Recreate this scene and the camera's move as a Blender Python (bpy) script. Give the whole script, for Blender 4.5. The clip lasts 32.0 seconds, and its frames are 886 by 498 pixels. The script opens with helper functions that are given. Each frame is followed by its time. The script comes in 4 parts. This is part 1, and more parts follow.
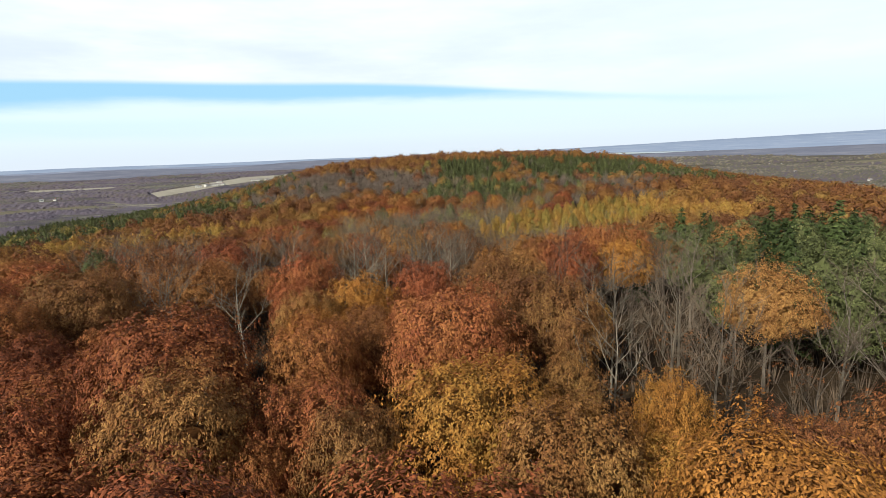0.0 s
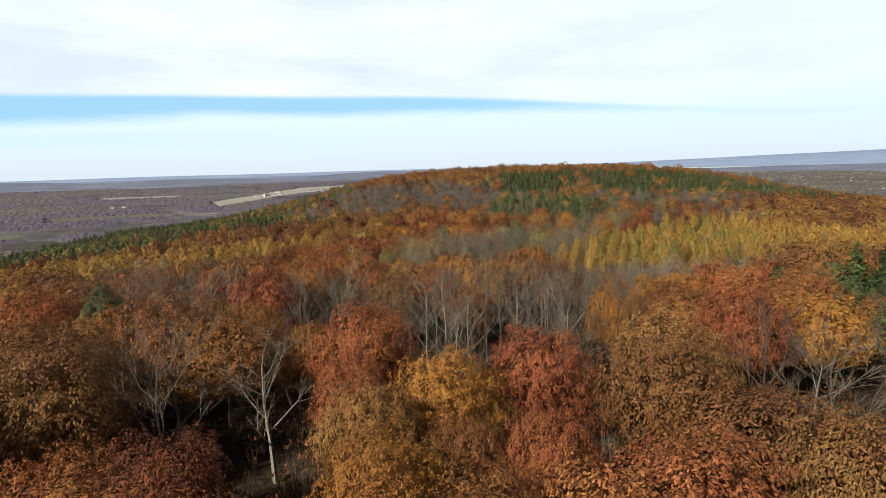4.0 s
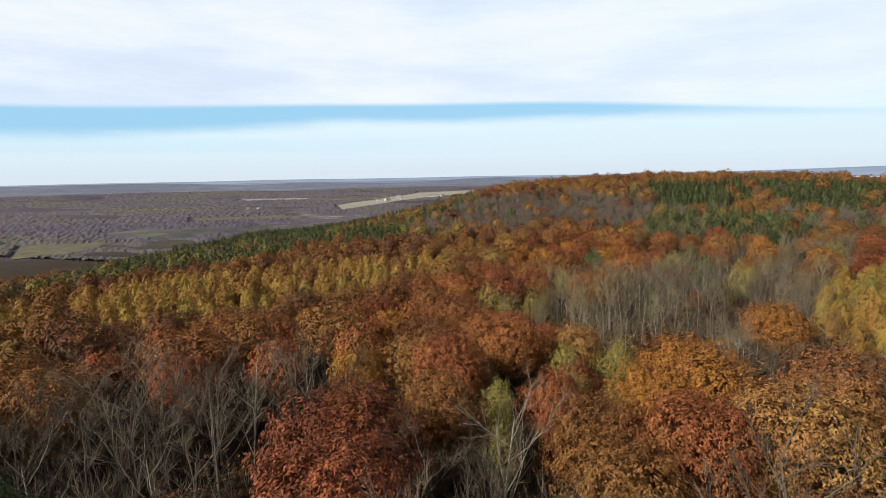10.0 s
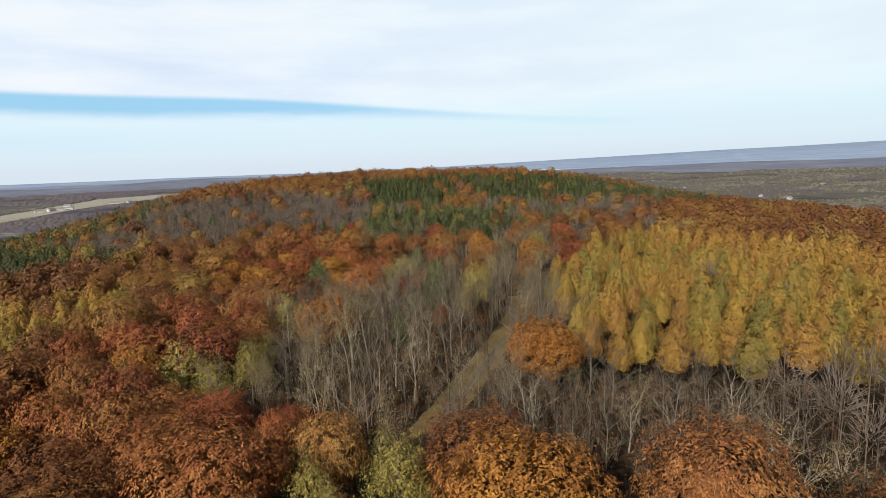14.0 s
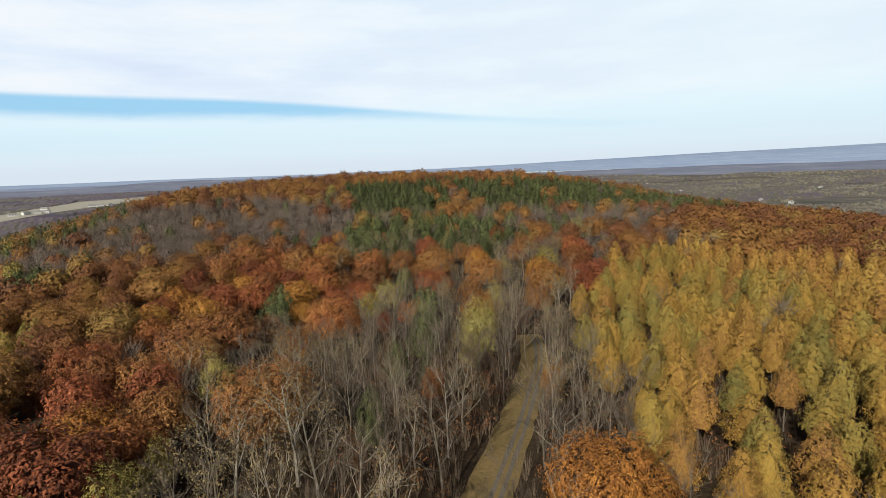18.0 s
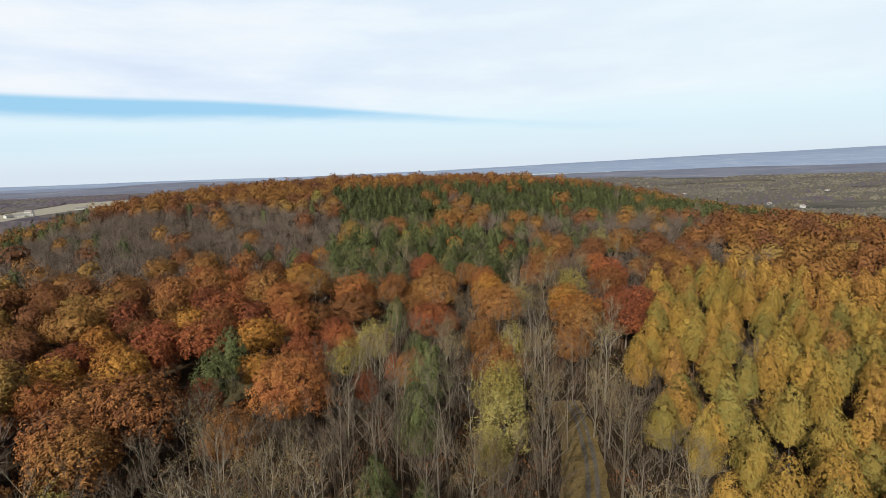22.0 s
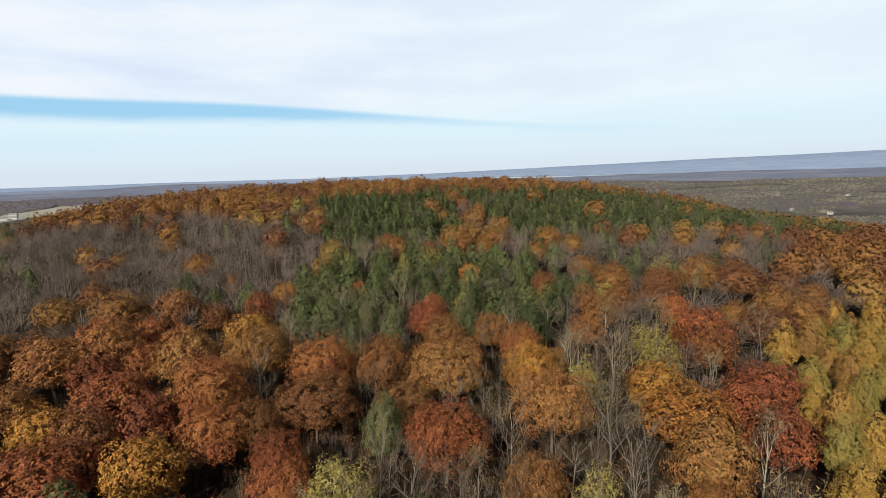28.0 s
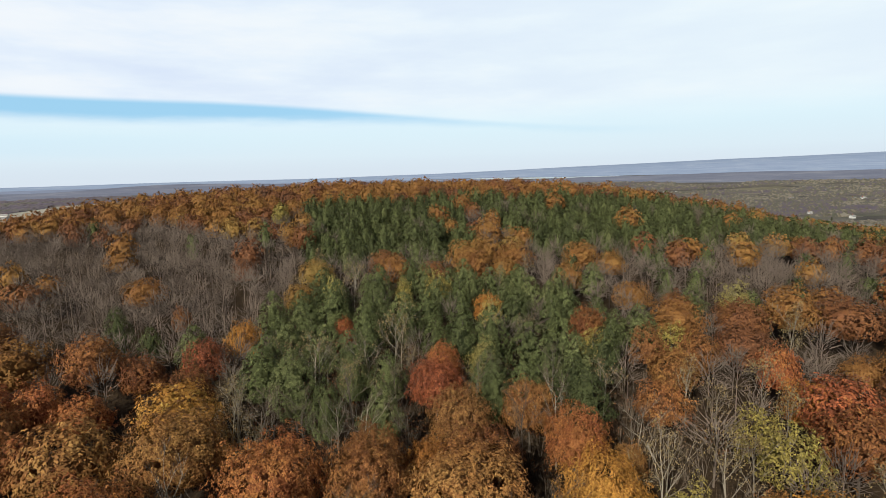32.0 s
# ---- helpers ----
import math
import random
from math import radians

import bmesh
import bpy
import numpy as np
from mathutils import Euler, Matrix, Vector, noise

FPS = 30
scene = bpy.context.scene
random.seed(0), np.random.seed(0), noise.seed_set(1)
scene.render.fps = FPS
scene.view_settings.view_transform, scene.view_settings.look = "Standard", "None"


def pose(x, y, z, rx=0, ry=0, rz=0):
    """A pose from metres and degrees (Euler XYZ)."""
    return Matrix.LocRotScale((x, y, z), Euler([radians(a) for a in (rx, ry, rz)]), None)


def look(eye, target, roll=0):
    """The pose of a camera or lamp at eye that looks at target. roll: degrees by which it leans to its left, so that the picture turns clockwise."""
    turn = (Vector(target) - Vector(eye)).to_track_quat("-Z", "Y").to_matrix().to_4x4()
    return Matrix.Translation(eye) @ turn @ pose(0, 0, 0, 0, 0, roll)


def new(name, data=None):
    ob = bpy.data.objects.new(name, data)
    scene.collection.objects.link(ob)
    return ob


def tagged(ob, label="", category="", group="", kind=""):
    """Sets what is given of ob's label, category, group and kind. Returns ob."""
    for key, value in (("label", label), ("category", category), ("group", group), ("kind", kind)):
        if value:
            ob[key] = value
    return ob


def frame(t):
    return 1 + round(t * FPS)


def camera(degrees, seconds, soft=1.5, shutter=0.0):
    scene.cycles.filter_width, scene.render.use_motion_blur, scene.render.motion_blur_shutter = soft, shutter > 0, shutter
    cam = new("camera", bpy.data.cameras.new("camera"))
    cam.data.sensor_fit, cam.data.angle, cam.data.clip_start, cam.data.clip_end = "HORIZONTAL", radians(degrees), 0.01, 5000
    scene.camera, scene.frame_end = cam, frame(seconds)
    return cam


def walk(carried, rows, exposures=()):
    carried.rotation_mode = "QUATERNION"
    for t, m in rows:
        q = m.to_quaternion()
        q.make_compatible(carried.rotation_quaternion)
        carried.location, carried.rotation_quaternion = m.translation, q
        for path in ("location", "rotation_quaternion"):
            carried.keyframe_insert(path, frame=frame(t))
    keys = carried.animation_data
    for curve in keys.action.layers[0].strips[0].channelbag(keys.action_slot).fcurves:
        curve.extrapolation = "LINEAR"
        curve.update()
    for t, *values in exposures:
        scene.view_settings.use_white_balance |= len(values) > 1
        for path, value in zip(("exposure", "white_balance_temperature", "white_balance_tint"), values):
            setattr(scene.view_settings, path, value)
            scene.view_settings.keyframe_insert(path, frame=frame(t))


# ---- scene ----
cam = camera(77.9, 32.0, soft=0.6)
METRES, EYE, TILT, LEAN, TURN = 260.0, 38.0, -9.8, 1.9, 0.0
ROWS = [
    (0, 0, 0, 0, -0, -0.25, -0),
    (0.5, -0.0019, 0.0074, 0.0013, -0.12, -0.0911, 0),
    (1, -0.004, 0.0156, 0.0027, -0.24, 0.0678, 0.03),
    (1.5, -0.0065, 0.0252, 0.0044, -0.39, 0.2367, 0.02),
    (2, -0.0093, 0.0361, 0.0062, -0.39, 0.4156, -0.01),
    (2.5, -0.0128, 0.0483, 0.0083, -0.21, 0.5845, -0.11),
    (3, -0.0166, 0.0616, 0.0107, 1.43, 0.7334, -0.57),
    (3.5, -0.0207, 0.0755, 0.013, 3.72, 0.8423, -1.05),
    (4, -0.0252, 0.0897, 0.0154, 5.33, 0.9512, -1.42),
    (4.5, -0.0303, 0.1044, 0.0177, 5.34, 1.1002, -1.43),
    (6.5, -0.0513, 0.1628, 0.0278, 5.67, 1.6258, -1.58),
    (7, -0.0568, 0.1772, 0.0302, 5.62, 1.6947, -1.53),
    (7.5, -0.0626, 0.1922, 0.0328, 5.56, 1.6636, -1.52),
    (8, -0.0685, 0.2069, 0.0352, 13.05, 1.3025, -3.09),
    (8.5, -0.0739, 0.2214, 0.0377, 15.57, 1.1514, -3.62),
    (9, -0.0794, 0.2355, 0.0402, 16.57, 1.0603, -3.81),
    (9.5, -0.0848, 0.2497, 0.0425, 17.18, 0.9892, -3.93),
    (10, -0.0897, 0.2637, 0.0449, 17.27, 0.9681, -3.92),
    (10.5, -0.0947, 0.2777, 0.047, 13.35, 1.197, -3.11),
    (11, -0.0992, 0.2917, 0.0493, 7.51, 1.4659, -1.88),
    (11.5, -0.1031, 0.3057, 0.0516, 0.39, 1.5948, -0.4),
    (12, -0.1056, 0.32, 0.054, -5.57, 1.5738, 0.87),
    (12.5, -0.1067, 0.3344, 0.0568, -8.83, 1.4827, 1.53),
    (13, -0.1065, 0.349, 0.0596, -10.54, 1.4316, 1.88),
    (13.5, -0.1054, 0.3637, 0.0624, -11.22, 1.3705, 1.98),
    (14, -0.1034, 0.3786, 0.0654, -11.65, 1.3394, 2.05),
    (14.5, -0.1007, 0.3938, 0.0683, -11.94, 1.3383, 2.09),
    (16.5, -0.0878, 0.4569, 0.0809, -12.4, 1.4039, 2.15),
    (17, -0.0842, 0.4733, 0.0842, -12.46, 1.4328, 2.15),
    (17.5, -0.0805, 0.4898, 0.0875, -12.51, 1.4717, 2.13),
    (18, -0.0768, 0.5064, 0.0908, -12.54, 1.5106, 2.1),
    (18.5, -0.0734, 0.5228, 0.0939, -12.59, 1.5395, 2.08),
    (19, -0.0699, 0.5393, 0.0971, -12.64, 1.5484, 2.08),
    (19.5, -0.0666, 0.5557, 0.1003, -12.7, 1.5773, 2.07),
    (20, -0.0635, 0.5721, 0.1037, -12.75, 1.5762, 2.06),
    (20.5, -0.0602, 0.5884, 0.1067, -12.78, 1.6152, 2.06),
    (21, -0.0572, 0.6046, 0.1098, -12.79, 1.6541, 2.03),
    (21.5, -0.0544, 0.6208, 0.113, -12.83, 1.663, 2.05),
    (22, -0.0513, 0.6369, 0.116, -12.82, 1.7019, 2.06),
    (22.5, -0.0484, 0.6529, 0.1188, -12.83, 1.7508, 2.06),
    (23, -0.0454, 0.6689, 0.1219, -12.83, 1.7797, 2.02),
    (23.5, -0.0423, 0.685, 0.125, -12.82, 1.8186, 2.01),
    (24, -0.0394, 0.701, 0.1282, -12.82, 1.8275, 1.98),
    (24.5, -0.0364, 0.7171, 0.1313, -12.83, 1.8464, 2),
    (25, -0.0335, 0.7331, 0.1344, -12.83, 1.8653, 1.96),
    (25.5, -0.0307, 0.749, 0.1374, -12.83, 1.8842, 1.93),
    (27.5, -0.019, 0.8127, 0.1507, -12.73, 1.9098, 1.85),
    (28, -0.0161, 0.8287, 0.1535, -12.67, 1.9588, 1.84),
    (28.5, -0.0133, 0.8446, 0.1565, -12.65, 1.9577, 1.81),
    (29, -0.0104, 0.8605, 0.1596, -12.6, 1.9866, 1.79),
    (29.5, -0.0075, 0.8764, 0.1627, -12.59, 2.0055, 1.78),
    (30, -0.0049, 0.8923, 0.1659, -12.55, 1.9944, 1.78),
    (30.5, -0.0023, 0.9083, 0.1691, -12.54, 2.0033, 1.72),
    (31, 0.0004, 0.9243, 0.1722, -12.52, 2.0022, 1.7),
    (31.5, 0.0031, 0.9403, 0.1753, -12.52, 2.0111, 1.7),
    (32, 0.0061, 0.956, 0.1787, -12.46, 2, 1.65),
]
walk(cam, [(t, pose(0, 0, EYE, TILT, LEAN, TURN) @ pose(METRES * x, METRES * y, METRES * z, 90 + pitch, roll, yaw)) for t, x, y, z, yaw, pitch, roll in ROWS], exposures=[(0, 0.80), (4, 0.77), (9, 0.67), (14, 0.62), (32, 0.61)])

# ---- world and light ----
SUN_FROM = (-0.62, -0.78)
SUN_EL = radians(31)
world = bpy.data.worlds.new("sky")
scene.world = world
world.use_nodes = True


class Net:
    """Short hand for wiring shader nodes."""

    def __init__(self, tree):
        self.tree = tree
        tree.nodes.clear()

    def node(self, kind, **inputs):
        n = self.tree.nodes.new("ShaderNode" + kind)
        for key, value in inputs.items():
            key = int(key[1:]) if key[0] == "i" and key[1:].isdigit() else key.replace("_", " ")
            self.put(n.inputs[key], value)
        return n

    def put(self, socket, value):
        if isinstance(value, bpy.types.NodeSocket):
            self.tree.links.new(value, socket)
        else:
            socket.default_value = value

    def math(self, op, a, b=0.0, c=0.0):
        n = self.node("Math", i0=a, i1=b, i2=c)
        n.operation = op
        return n.outputs[0]

    def mix(self, fac, a, b):
        n = self.node("Mix")
        n.data_type = "RGBA"
        self.put(n.inputs[0], fac), self.put(n.inputs[6], a), self.put(n.inputs[7], b)
        return n.outputs[2]

    def smooth(self, x, lo, hi, a=0.0, b=1.0):
        n = self.node("MapRange", i0=x, i1=lo, i2=hi, i3=a, i4=b)
        n.interpolation_type = "SMOOTHSTEP"
        return n.outputs[0]

    def ramp(self, fac, *stops):
        n = self.node("ValToRGB", Fac=fac)
        els = n.color_ramp.elements
        while len(els) < len(stops):
            els.new(0.5)
        for e, (p, c) in zip(els, stops):
            e.position, e.color = p, (*c, 1)
        return n.outputs[0]

    def noise(self, vector, scale, detail=4.0, rough=0.55):
        n = self.node("TexNoise", Vector=vector, Scale=scale, Detail=detail, Roughness=rough)
        return n.outputs[0]


net = Net(world.node_tree)
co = net.node("TexCoord").outputs["Generated"]
sep = net.node("SeparateXYZ", Vector=co)
el = net.math("MULTIPLY", net.math("ARCSINE", sep.outputs[2]), 57.3)
az = net.math("MULTIPLY", net.math("ARCTAN2", sep.outputs[0], sep.outputs[1]), 57.3)
sky = net.node("TexSky")
sky.sky_type, sky.sun_disc = "NISHITA", False
sky.sun_elevation, sky.sun_rotation = SUN_EL, math.atan2(*SUN_FROM)
streak_at = net.node("CombineXYZ", X=net.math("MULTIPLY", az, 0.05), Y=net.math("MULTIPLY", el, 0.32))
streak = net.noise(streak_at.outputs[0], 1.3, 6.0, 0.6)
soft_at = net.node("CombineXYZ", X=net.math("MULTIPLY", az, 0.025), Y=net.math("MULTIPLY", el, 0.12), Z=3.7)
puff = net.noise(soft_at.outputs[0], 2.2, 5.0, 0.55)
# the long blue opening low in the cloud deck: it lies a few degrees up and closes towards the east
wob = net.math("MULTIPLY", net.math("SUBTRACT", streak, 0.5), 1.6)
el_w = net.math("ADD", el, wob)
drop = net.math("ADD", net.smooth(az, -12.0, 36.0, 0.0, 3.1), net.smooth(az, -26.0, -62.0, 0.0, 1.1))
top = net.math("SUBTRACT", 7.05, drop)
thick = net.math("SUBTRACT", net.smooth(az, -60.0, -18.0, 2.7, 1.9), net.smooth(az, -12.0, 18.0, 0.0, 1.3))
above = net.smooth(net.math("SUBTRACT", top, el), -0.25, 0.35)
below = net.smooth(net.math("SUBTRACT", el_w, net.math("SUBTRACT", top, thick)), -0.5, 0.9)
open_sky = net.math("MULTIPLY", net.math("MULTIPLY", above, below), net.smooth(az, 40.0, -4.0, 0.0, 1.0))
second = net.math("MULTIPLY", net.smooth(el_w, 1.6, 2.6), net.smooth(el_w, 4.2, 3.2))
second = net.math("MULTIPLY", second, net.smooth(az, 5.0, -50.0, 0.0, 0.30))
deck = net.ramp(net.smooth(puff, 0.32, 0.72), (0.0, (0.70, 0.80, 0.97)), (0.55, (0.80, 0.89, 1.0)), (1.0, (0.90, 0.95, 1.0)))
right_w = net.smooth(az, -30.0, 45.0, 0.0, 0.6)
deck = net.mix(right_w, deck, (0.84, 0.96, 1.0, 1))
low = net.ramp(net.smooth(el, -0.5, 6.0), (0.0, (0.70, 0.79, 0.88)), (0.3, (0.73, 0.86, 0.94)), (1.0, (0.73, 0.92, 1.0)))
cloud = net.mix(net.smooth(el_w, 3.5, 7.5), low, deck)
cloud = net.mix(second, cloud, (0.52, 0.80, 0.98, 1))
high = net.smooth(el, 16.0, 36.0)
cloud = net.mix(high, cloud, net.mix(net.smooth(puff, 0.35, 0.7), (0.055, 0.078, 0.12, 1), (0.125, 0.155, 0.20, 1)))
cloud_bg = net.node("Background", Color=cloud, Strength=0.645)
blue_bg = net.node("Background", Color=net.mix(0.85, sky.outputs[0], (3.6, 6.9, 9.6, 1)), Strength=0.0645)
mixed = net.node("MixShader", Fac=open_sky, i1=cloud_bg.outputs[0], i2=blue_bg.outputs[0])
net.node("OutputWorld", Surface=mixed.outputs[0])

sun = new("sun", bpy.data.lights.new("sun", "SUN"))
sun.data.energy, sun.data.angle, sun.data.color = 5.0, radians(0.9), (1.0, 0.97, 0.83)
sun.matrix_world = look((SUN_FROM[0] * 300, SUN_FROM[1] * 300, 300 * math.tan(SUN_EL)), (0, 0, 0))

# ---- materials ----


def material(name, rough=0.8):
    m = bpy.data.materials.new(name)
    m.use_nodes = True
    net = Net(m.node_tree)
    shader = net.node("BsdfPrincipled", Roughness=rough)
    shader.inputs["Specular IOR Level"].default_value = 0.10
    net.node("OutputMaterial", Surface=shader.outputs[0])
    return m, net, shader


def leafy(name, *stops, glow=0.08, spread=0.55, tree=0.5, patchy=0.7, each=0.26, fleck=0.75):
    """Foliage: the hue wanders from tree to tree, from clump to clump and from leaf to leaf."""
    m, net, shader = material(name, 0.7)
    shader.inputs["Specular IOR Level"].default_value = 0.09
    own = net.node("ObjectInfo").outputs["Random"]
    tint = net.node("Attribute")
    tint.attribute_name = "tint"
    where = net.node("TexCoord").outputs["Object"]
    patch = net.noise(where, 0.35, 2.0)
    leaf = net.node("NewGeometry").outputs["Random Per Island"]
    t = net.math("ADD", net.math("MULTIPLY", own, spread), net.math("MULTIPLY", tint.outputs["Fac"], tree))
    t = net.math("ADD", t, net.math("MULTIPLY", net.math("SUBTRACT", patch, 0.5), patchy))
    t = net.math("ADD", t, net.math("MULTIPLY", net.math("SUBTRACT", leaf, 0.5), each))
    col = net.ramp(t, *stops)
    bright = net.node("HueSaturation", Value=net.math("MULTIPLY", net.math("ADD", 1.02 - fleck / 2, net.math("MULTIPLY", leaf, fleck)), net.math("ADD", 0.83, net.math("MULTIPLY", net.math("FRACT", net.math("MULTIPLY", own, 7.3)), 0.32))), Color=col)
    net.put(shader.inputs["Base Color"], bright.outputs[0])
    thin = net.node("BsdfTranslucent", Color=bright.outputs[0])
    both = net.node("MixShader", Fac=glow, i1=shader.outputs[0], i2=thin.outputs[0])
    net.put(net.tree.nodes["Material Output"].inputs[0], both.outputs[0])
    return m


def barky(name, dark, light, scale=3.0):
    m, net, shader = material(name, 0.85)
    where = net.node("TexCoord").outputs["Object"]
    own = net.node("ObjectInfo").outputs["Random"]
    n = net.noise(where, scale, 5.0, 0.7)
    f = net.math("ADD", net.math("MULTIPLY", n, 0.8), net.math("MULTIPLY", net.math("SUBTRACT", own, 0.5), 0.5))
    col = net.ramp(f, (0.2, dark), (0.75, light))
    net.put(shader.inputs["Base Color"], col)
    bump = net.node("Bump", Strength=0.4, Height=n)
    net.put(shader.inputs["Normal"], bump.outputs[0])
    return m


LEAF_RED = leafy("leaf_red", (0.05, (0.091, 0.031, 0.017)), (0.45, (0.178, 0.052, 0.022)), (0.95, (0.220, 0.095, 0.029)))
LEAF_ORANGE = leafy("leaf_orange", (0.05, (0.102, 0.036, 0.017)), (0.5, (0.172, 0.072, 0.024)), (0.95, (0.208, 0.112, 0.036)))
LEAF_GOLD = leafy("leaf_gold", (0.05, (0.180, 0.070, 0.019)), (0.45, (0.232, 0.100, 0.022)), (0.8, (0.240, 0.120, 0.026)), (1.05, (0.190, 0.122, 0.030)))
LEAF_BROWN = leafy("leaf_brown", (0.05, (0.076, 0.031, 0.014)), (0.5, (0.124, 0.053, 0.020)), (0.95, (0.154, 0.080, 0.027)))
LEAF_PALE = leafy("leaf_pale", (0.05, (0.150, 0.116, 0.034)), (0.5, (0.205, 0.160, 0.042)), (0.95, (0.185, 0.160, 0.066)))
LEAF_TAN = leafy("leaf_tan", (0.05, (0.095, 0.063, 0.032)), (0.5, (0.138, 0.097, 0.047)), (0.95, (0.168, 0.126, 0.056)))
LEAF_LARCH = leafy("leaf_larch", (0.06, (0.196, 0.098, 0.034)), (0.26, (0.226, 0.124, 0.029)), (0.55, (0.222, 0.140, 0.031)), (0.82, (0.165, 0.124, 0.033)), (1.02, (0.105, 0.094, 0.028)), spread=0.80, tree=0.30, patchy=0.25, fleck=0.5)
LEAF_LARCHES = leafy("leaf_larch_woods", (0.0, (0.205, 0.096, 0.031)), (0.35, (0.250, 0.132, 0.032)), (0.75, (0.262, 0.156, 0.038)), (1.0, (0.200, 0.142, 0.040)), spread=0.0, tree=1.0, patchy=0.2)
LEAF_PINE = leafy("leaf_pine", (0.05, (0.036, 0.041, 0.017)), (0.5, (0.064, 0.072, 0.027)), (0.95, (0.104, 0.108, 0.044)), glow=0.12)
LEAF_SPRUCE = leafy("leaf_spruce", (0.05, (0.0196, 0.0294, 0.0098)), (0.5, (0.0364, 0.0504, 0.0168)), (0.95, (0.0546, 0.07, 0.0252)), glow=0.1)
LEAF_WOODS = leafy("leaf_woods", (0.0, (0.080, 0.042, 0.026)), (0.25, (0.134, 0.054, 0.024)), (0.5, (0.176, 0.081, 0.025)), (0.75, (0.200, 0.112, 0.033)), (1.0, (0.211, 0.153, 0.048)), spread=0.0, tree=1.0, patchy=0.3, each=0.1, fleck=0.4)
# valley: bare-wood browns; the first mauve stops put distance haze into the colour
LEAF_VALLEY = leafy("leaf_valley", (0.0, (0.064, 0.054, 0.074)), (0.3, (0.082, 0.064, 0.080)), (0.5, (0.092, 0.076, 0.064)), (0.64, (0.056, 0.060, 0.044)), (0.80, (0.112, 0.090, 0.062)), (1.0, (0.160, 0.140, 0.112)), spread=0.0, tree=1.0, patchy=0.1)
BARK = barky("bark", (0.036, 0.029, 0.024), (0.115, 0.098, 0.084))
BARK_PALE = barky("bark_pale", (0.085, 0.070, 0.055), (0.245, 0.212, 0.172), 4.0)
BARK_GREY = barky("bark_grey", (0.040, 0.031, 0.025), (0.150, 0.124, 0.102), 3.0)
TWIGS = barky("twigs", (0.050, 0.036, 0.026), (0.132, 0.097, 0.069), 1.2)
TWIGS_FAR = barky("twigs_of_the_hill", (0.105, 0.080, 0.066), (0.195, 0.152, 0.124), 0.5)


def mapped(name, build, rough=0.9):
    """A material whose colour comes from world-sized noise; build(net, where) gives colour and height."""
    m, net, shader = material(name, rough)
    where = net.node("TexCoord").outputs["Object"]
    col, height = build(net, where)
    net.put(shader.inputs["Base Color"], col)
    bump = net.node("Bump", Strength=0.6, Distance=0.3, Height=height)
    net.put(shader.inputs["Normal"], bump.outputs[0])
    return m


def land_colour(net, where):
    fine = net.noise(where, 1.7, 6.0, 0.7)
    broad = net.noise(where, 0.06, 3.0)
    litter = net.ramp(net.math("ADD", net.math("MULTIPLY", fine, 0.7), net.math("MULTIPLY", broad, 0.3)),
                      (0.3, (0.014, 0.009, 0.006)), (0.5, (0.030, 0.019, 0.011)), (0.7, (0.060, 0.038, 0.020)))
    flat = net.node("Mapping", Vector=where, Scale=(0.00302, 0.0054, 0), Rotation=(0, 0, 0.35)).outputs[0]
    warp = net.node("VectorMath", i0=flat, i1=net.node("TexNoise", Vector=flat, Scale=3.0).outputs["Color"])
    cells = net.node("TexVoronoi", Vector=warp.outputs[0], Scale=1.0)
    pick = net.node("SeparateColor", Color=cells.outputs["Color"]).outputs[0]
    # plots and woods lean blue-mauve: distance haze is put into their colour
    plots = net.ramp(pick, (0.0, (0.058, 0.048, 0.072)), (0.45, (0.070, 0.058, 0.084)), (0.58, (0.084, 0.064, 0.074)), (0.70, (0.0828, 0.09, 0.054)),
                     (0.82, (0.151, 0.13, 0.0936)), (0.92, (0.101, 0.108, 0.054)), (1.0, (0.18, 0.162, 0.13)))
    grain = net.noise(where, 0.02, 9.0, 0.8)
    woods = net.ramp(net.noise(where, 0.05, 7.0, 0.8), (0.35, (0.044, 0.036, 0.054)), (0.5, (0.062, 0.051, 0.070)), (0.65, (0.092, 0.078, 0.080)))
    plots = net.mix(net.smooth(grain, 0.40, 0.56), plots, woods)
    east = net.ramp(net.noise(where, 0.035, 8.0, 0.82), (0.36, (0.034, 0.032, 0.026)), (0.47, (0.062, 0.054, 0.048)), (0.55, (0.078, 0.070, 0.050)), (0.64, (0.120, 0.100, 0.075)))
    small = net.node("TexVoronoi", Vector=where, Scale=0.011)
    lots = net.node("SeparateColor", Color=small.outputs["Color"]).outputs[1]
    east = net.mix(net.smooth(lots, 0.80, 0.84), east, net.ramp(lots, (0.84, (0.070, 0.076, 0.048)), (0.92, (0.118, 0.106, 0.084))))
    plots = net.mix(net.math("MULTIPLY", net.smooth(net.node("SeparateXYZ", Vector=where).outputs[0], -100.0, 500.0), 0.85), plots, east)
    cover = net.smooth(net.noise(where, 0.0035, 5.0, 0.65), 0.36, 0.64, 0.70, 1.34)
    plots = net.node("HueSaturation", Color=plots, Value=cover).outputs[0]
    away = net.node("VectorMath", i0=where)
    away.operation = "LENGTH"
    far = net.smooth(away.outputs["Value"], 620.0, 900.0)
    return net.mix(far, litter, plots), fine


def simple(*stops, scale=2.0, detail=6.0):
    def build(net, where):
        n = net.noise(where, scale, detail, 0.65)
        broad = net.noise(where, scale * 0.11, 3.0)
        return net.ramp(net.math("ADD", net.math("MULTIPLY", n, 0.65), net.math("MULTIPLY", broad, 0.35)), *stops), n
    return build


